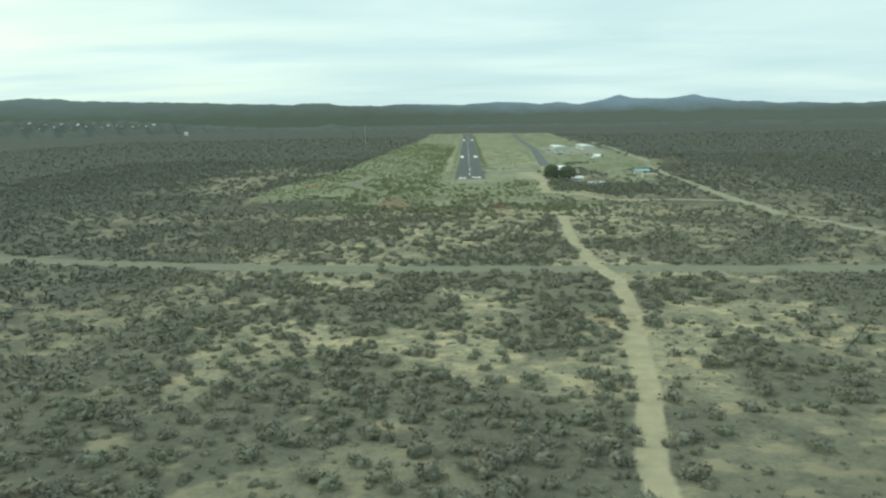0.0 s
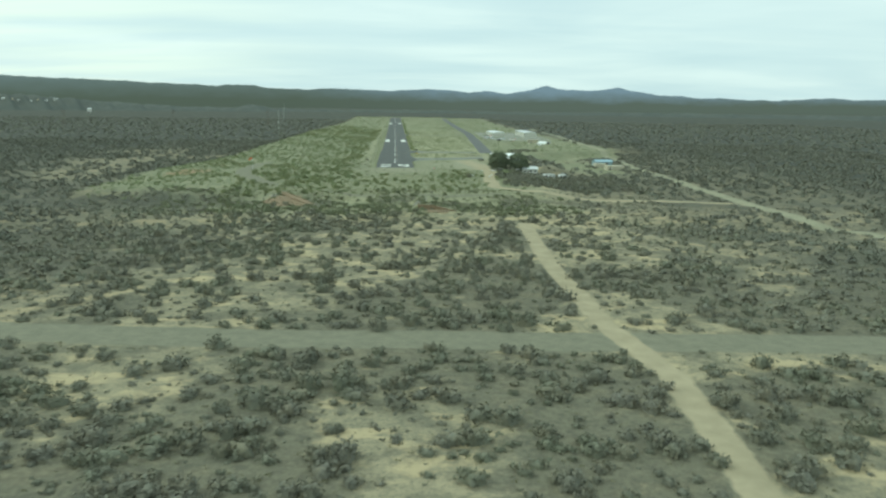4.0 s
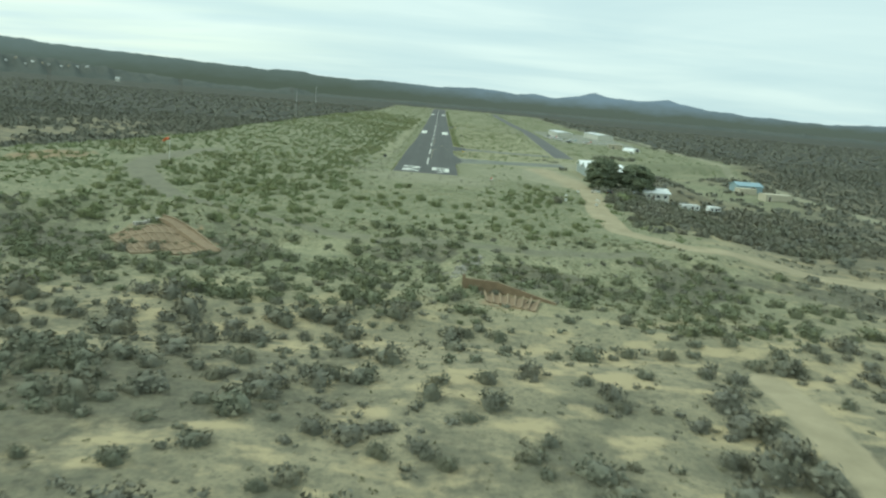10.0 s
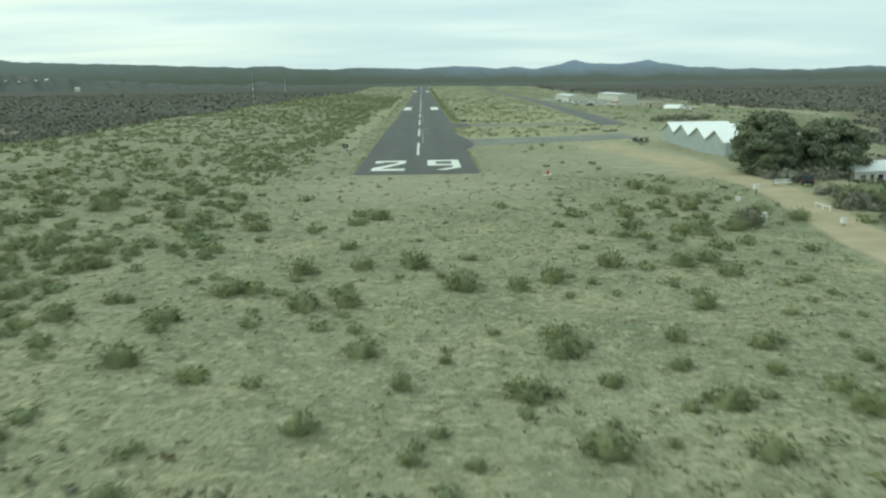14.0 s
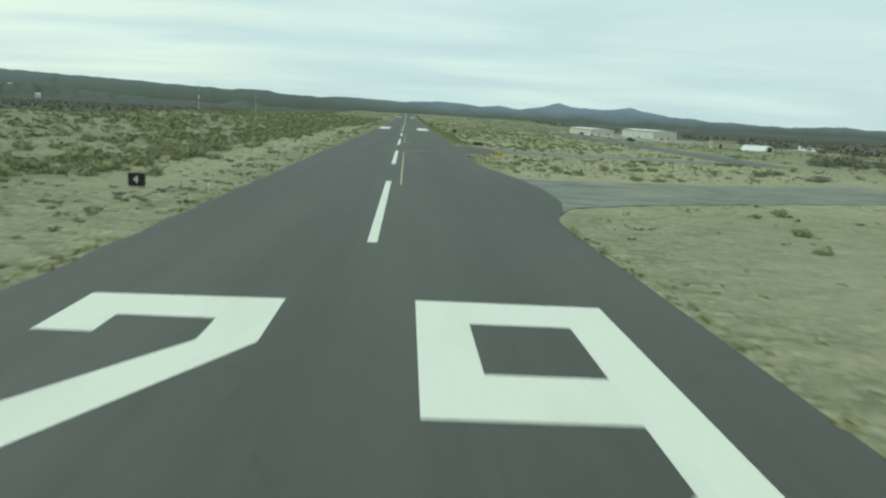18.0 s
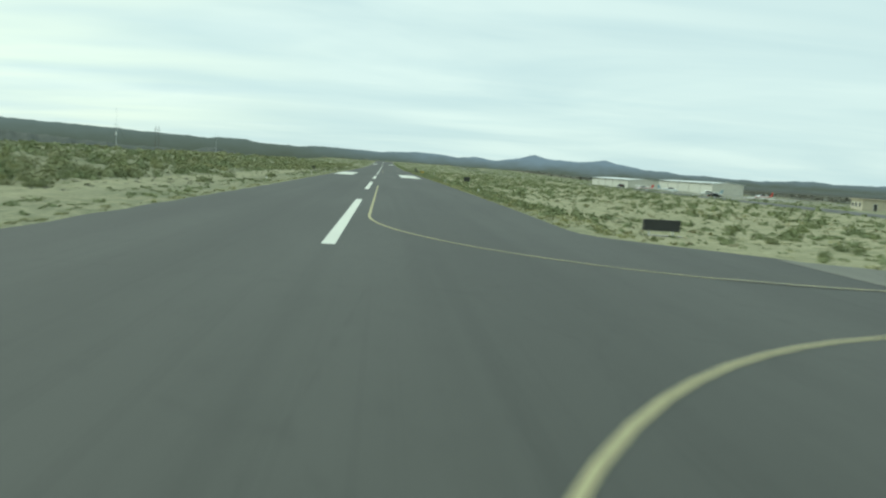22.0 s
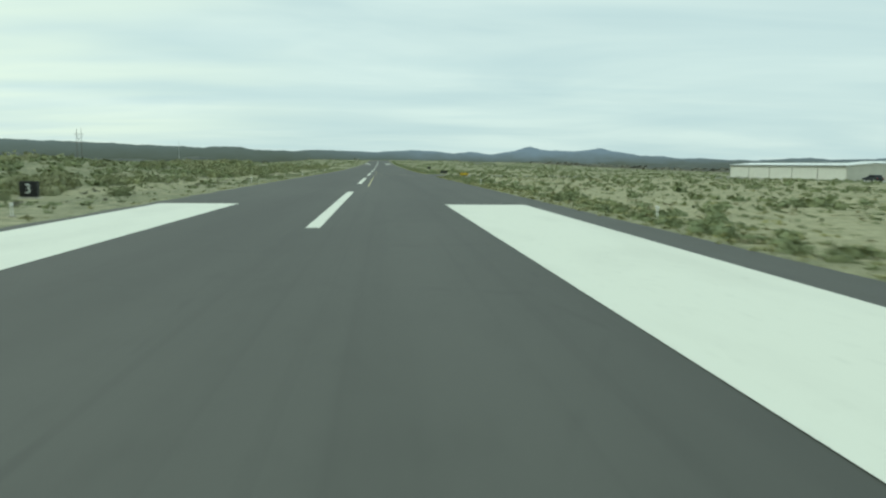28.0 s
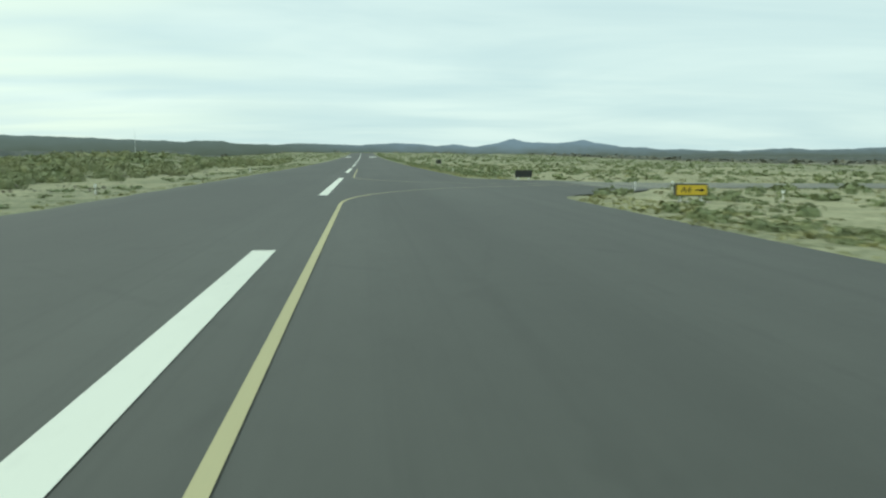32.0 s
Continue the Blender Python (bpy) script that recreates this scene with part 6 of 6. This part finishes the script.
def airplane(x, y, turn, high, trim, label):
    """A light single-engine aircraft, nose to +y."""
    a = thing("light_aircraft", x, y, height(x, y) + 0.05, turn, label, "aircraft", "parked aircraft")
    loft([(2.6, 1.15, 0.12, 0.12), (2.4, 1.15, 0.42, 0.4), (1.4, 1.2, 0.55, 0.55), (0.5, 1.4, 0.6, 0.75), (-0.8, 1.4, 0.58, 0.72), (-2.2, 1.35, 0.36, 0.42), (-4.6, 1.4, 0.12, 0.18)], "fuselage", M_WHITE, a)
    zw = 2.15 if high else 0.85
    bm = bmesh.new()
    for s in (-1, 1):
        solid([(0, 0.9), (s * 5.3, 0.7), (s * 5.4, -0.4), (0, -0.75)], zw - 0.08, zw + 0.08, "z", bm)
    part("wing", bm, M_WHITE, a)
    bm = bmesh.new()
    for s in (-1, 1):
        solid([(0, -3.9), (s * 1.7, -4.15), (s * 1.7, -4.75), (0, -4.8)], 1.46, 1.54, "z", bm)
    part("tailplane", bm, M_WHITE, a)
    part("fin", solid([(-3.5, 1.5), (-4.4, 2.9), (-4.95, 2.9), (-4.75, 1.45)], -0.05, 0.05, "x"), trim, a, "coloured tail fin")
    part("windscreen", solid([(1.15, 1.65), (0.5, 2.16), (-0.9, 2.13), (-1.3, 1.7)], -0.56, 0.56, "x"), M_GLASS, a)
    part("stripe", solid([(2.2, 1.2), (2.2, 1.32), (-3.6, 1.52), (-3.6, 1.40)], -0.61, 0.61, "x"), trim, a)
    part("propeller", box(-0.95, 0.95, 2.62, 2.68, 1.08, 1.22, 0.02), M_DARK, a)
    part("spinner", rod((0, 2.58, 1.15), (0, 2.9, 1.15), 0.13, 0.02), trim, a)
    for px, py in ((-1.2, 0.1), (1.2, 0.1), (0, 1.9)):
        w = part("wheel", rod((px - 0.08, py, 0.2), (px + 0.08, py, 0.2), 0.2, 0.2, 14), M_TYRE, a)
        part("strut", rod((px, py, 0.22), (px * 0.4, py, 0.9), 0.04), M_ROOF, w)
    return a


airplane(104, 446, 100, True, M_RED, "white high-wing light aircraft with a red fin, parked")
airplane(108, 425, 250, False, M_BLUE, "white low-wing light aircraft with a blue stripe, parked")
airplane(114, 405, 75, True, M_BLUE, "white high-wing light aircraft tied down on the apron")
airplane(131, 254, 200, True, M_WHITE, "white high-wing light aircraft parked on the grass")
airplane(124, 386, 110, False, M_RED, "white low-wing light aircraft near the edge of the apron")


def car(x, y, turn, paint, label):
    c = thing("car", x, y, height(x, y) + 0.03, turn, label, "car", "parked cars")
    part("body", solid([(-2.2, 0.35), (2.2, 0.35), (2.25, 0.8), (1.1, 0.98), (-2.15, 1.0), (-2.25, 0.7)], -0.88, 0.88), paint, c)
    cab = part("cabin", solid([(-1.9, 0.98), (0.95, 0.98), (0.25, 1.5), (-1.5, 1.52)], -0.78, 0.78), paint, c)
    part("side_glass", solid([(-1.65, 1.05), (0.72, 1.05), (0.18, 1.42), (-1.42, 1.44)], -0.80, 0.80), M_GLASS, cab)
    part("windscreen", solid([(0.99, 1.0), (0.32, 1.48), (0.28, 1.44), (0.93, 1.0)], -0.7, 0.7), M_GLASS, cab)
    for s in (-1, 1):
        for px in (-1.35, 1.4):
            w = part("wheel", rod((px, s * 0.72, 0.33), (px, s * 0.92, 0.33), 0.33, 0.33, 16), M_TYRE, c)
            part("rim", rod((px, s * 0.921, 0.33), (px, s * 0.935, 0.33), 0.2, 0.18, 12), M_ROOF, w)
        part("headlight", box(2.2, 2.27, s * 0.7 - 0.15, s * 0.7 + 0.15, 0.62, 0.76, 0.02), M_WHITE, c)
        part("tail_light", box(-2.27, -2.18, s * 0.72 - 0.1, s * 0.72 + 0.1, 0.68, 0.86, 0.02), M_RED, c)
    return c


M_CAR_DARK = plain("dark_car_paint", (0.035, 0.04, 0.045), 0.3, 0.3, 0.1, 2.0)
M_CAR_BLUE = plain("silver_blue_car_paint", (0.30, 0.36, 0.40), 0.3, 0.4, 0.1, 2.0)
car(106, 482, 95, M_CAR_DARK, "dark sedan parked before the hangar doors")
car(112, 468, 100, M_WHITE, "white car parked before the hangar doors")
car(111, 392, 20, M_CAR_DARK, "dark car on the apron by the aircraft")
car(60, -19.5, 75, M_CAR_DARK, "dark pickup-sized car in the shade of the pine")
car(83, -10, 20, M_CAR_BLUE, "silver-blue car parked beside the white house")


# ---- power line and mast ----
def pylon(x, y, turn, tall):
    p = thing("power_pylon", x, y, height(x, y) - 0.3, turn, "wooden H-frame power pylon on the plain", "pylon", "power pylons")
    for s in (-1, 1):
        part("pole", rod((s * 1.6, 0, 0), (s * 1.5, 0, tall), 0.22, 0.13, 8), M_WOOD, p)
        part("brace", rod((s * 1.57, 0, tall * 0.66), (-s * 1.53, 0, tall * 0.82), 0.07, 0.07, 6), M_WOOD, p)
    part("crossarm", box(-3.0, 3.0, -0.12, 0.12, tall * 0.86, tall * 0.86 + 0.25), M_WOOD, p)
    for k in (-2.8, 0, 2.8):
        part("insulator", rod((k, 0, tall * 0.86), (k, 0, tall * 0.86 - 1.4), 0.12, 0.1, 8), M_DARK, p)
    return p


py = pylon(-216, 928, 30, 30)
for x, y in ((-345, 820), (-470, 715)):
    copy_thing(py, pose(x, y, height(x, y) - 0.3, 0, 0, 30))
ma = thing("radio_mast", -243, 1332, height(-243, 1332), 0, "thin steel radio mast far behind the runway", "mast")
part("lattice", rod((0, 0, 0), (0, 0, 31), 0.3, 0.16, 6), M_ROOF, ma)
part("antenna", rod((0, 0, 31), (0, 0, 36), 0.06, 0.04, 6), M_WHITE, ma)
for k in range(3):
    part("guy_wire", rod((0, 0, 20), (12 * math.cos(k * 2.1), 12 * math.sin(k * 2.1), 0), 0.03, 0.03, 5), M_DARK, ma)


ma = thing("antenna_mast", -154, 617, height(-154, 617), 0, "tall thin antenna mast with a white drum half way up", "mast")
part("pole", rod((0, 0, -0.3), (0, 0, 30), 0.14, 0.05, 8), M_ROOF, ma)
part("drum", rod((0, 0, 14.0), (0, 0, 16.0), 0.45, 0.45, 12), M_WHITE, ma, "white drum")
part("base", box(-0.8, 0.8, -0.8, 0.8, -0.3, 0.5, 0.05), M_CONCRETE, ma)
for k in range(3):
    part("guy_wire", rod((0, 0, 22), (11 * math.cos(k * 2.1), 11 * math.sin(k * 2.1), 0), 0.03, 0.03, 5), M_DARK, ma)


# ---- far houses ----
def far_house(x, y, turn, w, d, tall, mat):
    f = thing("far_house", x, y, height(x, y), turn, "small pale house far off below the hills", "house", "far houses")
    part("wall", box(-w / 2, w / 2, -d / 2, d / 2, -0.5, tall), mat, f)
    part("roof", solid([(-d / 2 - 0.5, tall - 0.1), (d / 2 + 0.5, tall - 0.1), (0, tall + 1.9)], -w / 2 - 0.4, w / 2 + 0.4, "x"), M_SAWROOF if mat is M_STUCCO else M_TAN, f)
    part("window", box(-w * 0.3, -w * 0.12, -d / 2 - 0.06, -d / 2 - 0.01, 1.0, 2.2), M_GLASS, f)
    part("door", box(w * 0.1, w * 0.2, -d / 2 - 0.06, -d / 2 - 0.01, 0, 2.1), M_WOOD, f)
    return f


rng = np.random.default_rng(77)
across = len(hills.data.vertices) // 15
for k in range(18):
    v = hills.data.vertices[4 * across + int((-33.0 + 0.52 * k + 52) / 0.16)].co
    f = far_house(v.x, v.y, 26 + 50 * rng.random() - 25, 9 + 6 * rng.random(), 7, 3 + rng.random(), M_STUCCO if k % 3 else M_TAN)
    f.location.z = v.z - 1.5
far_house(-1000, 2270, 10, 12, 9, 11, M_STUCCO)


# ---- single bushes along the approach and beside the runway ----
def bush_mesh(seed, n, size, flat_z, mat):
    v, f = clump(seed, n, size, flat_z, 12, 5, 40, 0.018)
    me = raw_mesh("bush", v, f, mat)
    me.polygons.foreach_set("use_smooth", [True] * len(me.polygons))
    return me


M_SINGLE = leaf_material("single_bush", (0.145, 0.143, 0.116), (0.215, 0.209, 0.166), (0.18, 0.192, 0.13), True)
M_SINGLE_GREEN = leaf_material("single_green_bush", (0.14, 0.165, 0.085), (0.21, 0.238, 0.122), (0.24, 0.252, 0.138), True)
DRY = [bush_mesh(200 + k, 380, 0.065, 0.85, M_SINGLE) for k in range(6)]
LUSH = [bush_mesh(220 + k, 380, 0.065, 0.85, M_SINGLE_GREEN) for k in range(6)]


def single(meshes, x, y, r, tall, k, name, label, group):
    ob = new(name, meshes[k % len(meshes)])
    ob.matrix_basis = pose(x, y, height(x, y) - 0.05, 0, 0, 47 * k) @ Matrix.Diagonal((r, r * (0.85 + 0.3 * ((k * 7) % 5) / 5), tall, 1))
    return tagged(ob, label, "bush", group)


x, y, rng = spread(-60, 70, -255, -140, 9.5, lambda a, b: 0.8 * (1 - bare(a, b)), 31)
for k, (bx, by) in enumerate(zip(x, y)):
    s = 1.2 + 0.9 * rng.random()
    single(DRY, bx, by, s, s * (0.8 + 0.3 * rng.random()), k, "desert_bush", "rounded grey-olive desert bush on bare tan soil", "desert bushes")
x, y, rng = spread(-72, 46, -118, -18, 5.1, lambda a, b: (1 - 0.9 * ease(-62, -45, b) * ease(34, 22, np.abs(a))) * (0.12 + 0.75 * ease(0.4, 0.7, patchy(a, b, 0.08, 33)) + 0.25 * ease(-8, -30, a)) * (1 - bare(a, b)), 34)
for k, (bx, by) in enumerate(zip(x, y)):
    s = 0.6 + 1.45 * rng.random() ** 1.5 + 0.45 * float(ease(-5, -35, bx))
    single(LUSH, bx, by, s, s * (0.8 + 0.4 * rng.random()), k, "green_bush", "leafy olive-green bush on the grassy slope", "green bushes")
for s, lo, hi in ((-1, 20, 42), (1, 15, 46)):
    x, y, rng = spread(lo, hi, 60, 520, 11.0, lambda a, b: (0.2 + 0.5 * patchy(a, b, 0.1, 36)) * (1 - bare(s * a, b)), 37 + s)
    for k, (bx, by) in enumerate(zip(x, y)):
        z = 0.3 + 0.35 * rng.random() + (0.55 + 0.3 * rng.random() if s < 0 else 0)
        single(LUSH, s * bx, by, z, z * 0.8, k, "roadside_bush", "low green bush beside the runway shoulder", "runway bushes")
for k, (bx, by, s, tall) in enumerate(((38.8, -50.5, 2.4, 2.9), (57.5, -40, 3.0, 3.3), (61.5, -36, 2.8, 3.2), (62, -43, 3.1, 3.0), (57, -50.5, 2.6, 2.6), (66, -33, 2.4, 2.8))):
    single(DRY, bx, by, s, tall, k, "large_bush", "large dark rounded bush beside the dirt drive", "bushes by the drive")


single(LUSH, 60, -37, 4.6, 3.9, 2, "large_bush", "very large grey-green bush beside the dirt drive", "bushes by the drive")
for k, (bx, by, s, tall) in enumerate(((92, 172, 3.6, 2.6), (97, 178, 4.2, 3.0), (103, 181, 3.8, 2.8), (108, 186, 3.4, 2.5), (113, 179, 3.9, 2.7), (99, 168, 3.0, 2.2), (106, 172, 3.3, 2.4), (96, 150, 2.6, 2.0), (91, 143, 2.9, 2.3), (90, 134, 3.2, 2.6))):
    single(DRY, bx, by, s, tall, k + 3, "large_bush", "large dark rounded bush beyond the end of the taxiway", "bushes by the taxiway")
for k, (bx, by, s, tall) in enumerate(((52, 112, 2.0, 0.9), (56, 116, 2.4, 1.0), (61, 112, 2.2, 0.9), (58, 108, 1.8, 0.8))):
    single(DRY, bx, by, s, tall, k + 5, "dry_bush", "low brown dry bush on the bare yard", "dry bushes")


# ---- stones tipped down the bank ----
rp = thing("stone_chute", 10.6, -136, height(10.6, -136) - 0.1, 0, "chute of pale grey broken stones down the bank", "stones")
M_STONE = plain("pale_stone", (0.43, 0.415, 0.36), 0.9, 0, 0.4, 3.0)
rng = np.random.default_rng(91)
STONES = []
for k in range(5):
    bm = bmesh.new()
    bmesh.ops.create_icosphere(bm, subdivisions=1, radius=0.5)
    for v in bm.verts:
        v.co *= 0.75 + 0.5 * rng.random()
    me = bpy.data.meshes.new("stone")
    bm.to_mesh(me)
    bm.free()
    me.materials.append(M_STONE)
    STONES.append(me)
for k in range(290):
    u = rng.random()
    px = float(np.interp(u, [0, 0.5, 1], [p[0] for p in CHUTE])) + (0.5 + 0.7 * u) * rng.normal()
    py = float(np.interp(u, [0, 0.5, 1], [p[1] for p in CHUTE])) + 0.5 * rng.normal()
    st = new("stone", STONES[k % 5])
    st.parent = rp
    size = 0.3 + 0.45 * rng.random() ** 2
    st.matrix_basis = pose(px - 10.6, py + 136, height(px, py) - height(10.6, -136) + 0.16 * size + 0.1, 90 * rng.random(), 90 * rng.random(), 360 * rng.random()) @ Matrix.Diagonal((size, size * 0.8, size * 0.6, 1))


# ---- drainage works in the bank: walls and ribbed aprons of brown concrete ----
M_EARTHEN = plain("brown_concrete", (0.30, 0.228, 0.148), 0.92, 0, 0.5, 0.7)
M_EARTHEN_PALE = plain("pale_brown_concrete", (0.325, 0.255, 0.168), 0.92, 0, 0.5, 0.7)


def strip(name, line, wide, low, high, mat, parent, label=""):
    """A bar that follows the ground along a line, from low to high above it."""
    pts = []
    for (ax, ay), (bx, by) in zip(line, line[1:]):
        n = max(2, int(math.hypot(bx - ax, by - ay) / 0.8))
        pts += [(ax + (bx - ax) * k / n, ay + (by - ay) * k / n) for k in range(n)]
    pts.append(line[-1])
    ox, oy = parent.location.x, parent.location.y
    bm, rows = bmesh.new(), []
    for k, (px, py) in enumerate(pts):
        ax, ay = pts[max(k - 1, 0)]
        bx, by = pts[min(k + 1, len(pts) - 1)]
        n = math.hypot(bx - ax, by - ay)
        sx, sy = -(by - ay) / n * wide / 2, (bx - ax) / n * wide / 2
        z = height(px, py) - parent.location.z
        u = k / (len(pts) - 1)
        top = high(u) if callable(high) else high
        rows.append([bm.verts.new((px - ox + sx * f, py - oy + sy * f, z + h)) for f, h in ((-1, low), (1, low), (0.85, top), (-0.85, top))])
    for p, q in zip(rows, rows[1:]):
        for j in range(4):
            bm.faces.new((p[j], p[(j + 1) % 4], q[(j + 1) % 4], q[j]))
    bm.faces.new(rows[0])
    bm.faces.new(rows[-1][::-1])
    return part(name, bm, mat, parent, label)


def patch(name, corners, n, m, lift, mat, parent, label=""):
    """A slab laid on the ground between four corners."""
    (ax, ay), (bx, by), (cx, cy), (dx, dy) = corners
    ox, oy, oz = parent.location
    bm, rows = bmesh.new(), []
    for i in range(n + 1):
        u, row = i / n, []
        for j in range(m + 1):
            v = j / m
            px = (ax * (1 - u) + bx * u) * (1 - v) + (dx * (1 - u) + cx * u) * v
            py = (ay * (1 - u) + by * u) * (1 - v) + (dy * (1 - u) + cy * u) * v
            row.append(bm.verts.new((px - ox, py - oy, height(px, py) - oz + lift)))
        rows.append(row)
    for p, q in zip(rows, rows[1:]):
        for j in range(m):
            bm.faces.new((p[j], p[j + 1], q[j + 1], q[j]))
    r = bmesh.ops.extrude_face_region(bm, geom=list(bm.faces))
    for v in r["geom"]:
        if isinstance(v, bmesh.types.BMVert):
            v.co.z -= lift + 0.3
    return part(name, bm, mat, parent, label)


def between(p, q, u):
    return (p[0] + (q[0] - p[0]) * u, p[1] + (q[1] - p[1]) * u)


TL, TR, BR, BL = (-56.0, -129.6), (-46.2, -124.6), (-37.0, -135.2), (-47.8, -140.8)
ap = thing("ribbed_apron", -47, -132, height(-47, -132), 0, "brown concrete apron with a waffle of ribs on the bank", "drainage apron", "drainage works")
patch("slab", (TL, TR, BR, BL), 16, 14, 0.14, M_EARTHEN, ap)
for k in range(5):
    strip("cross_rib", [between(TL, BL, k / 4), between(TR, BR, k / 4)], 0.5, 0.0, 0.3, M_EARTHEN_PALE, ap, "pale worn rib" if k == 0 else "")
for k in range(9):
    strip("rib", [between(TL, TR, k / 8), between(BL, BR, k / 8)], 0.4, 0.0, 0.27, M_EARTHEN_PALE, ap)
strip("wing_wall", [(-48.6, -121.4), (-45.0, -124.2), (-35.2, -134.4)], 2.6, 0.0, lambda u: 0.75 - 0.35 * u, M_EARTHEN, ap, "smooth brown sloping side wall")
strip("coping", [(-49.2, -120.4), (-44.0, -123.4), (-34.2, -133.8)], 0.4, 0.2, lambda u: 1.0 - 0.4 * u, M_EARTHEN_PALE, ap)
strip("end_wall", [(-49.4, -121.6), (-53.0, -125.6)], 1.2, 0.0, 0.6, M_CONCRETE, ap, "pale grey end wall")

ap = thing("retaining_wall", 16, -150, height(16, -150), 0, "brown concrete retaining wall above a ribbed apron", "retaining wall", "drainage works")
foot = height(16, -151) - ap.location.z
bm = bmesh.new()
for (px, py, h0), (qx, qy, h1) in (((9.9, -147.2, 1.9), (15.5, -148.7, 1.9)), ((15.5, -148.7, 1.9), (24.4, -153.2, 0.35))):
    n = Vector((-(qy - py), qx - px, 0)).normalized() * 0.32
    vs = [bm.verts.new((x - 16 + n.x * f, y + 150 + n.y * f, foot + z)) for x, y, h in ((px, py, h0), (qx, qy, h1)) for f in (0, 1) for z in (-0.6, h)]
    for q in ((0, 1, 5, 4), (2, 6, 7, 3), (1, 3, 7, 5), (0, 2, 3, 1), (4, 5, 7, 6)):
        bm.faces.new([vs[j] for j in q])
part("wall", bm, M_EARTHEN, ap)
bm = solid([(9.7 - 16, 2.75), (15.5 - 16, 1.25), (15.65 - 16, 1.65), (9.8 - 16, 3.15)], foot + 1.9, foot + 2.02, "z")
part("coping", bm, M_EARTHEN_PALE, ap, "thin pale coping")
part("end_post", box(9.45 - 16, 9.95 - 16, 2.7, 3.2, foot - 0.4, foot + 2.6, 0.05), M_EARTHEN, ap)
top, low = ((13.2, -148.6), (21.8, -152.6)), ((13.4, -154.4), (20.4, -158.2))
patch("slab", (top[0], top[1], low[1], low[0]), 12, 10, 0.12, M_EARTHEN, ap)
for k in range(8):
    strip("rib", [between(*top, k / 7), between(*low, k / 7)], 0.36, 0.0, lambda u: 0.55 - 0.25 * u, M_EARTHEN_PALE, ap, "pale worn rib" if k == 0 else "")
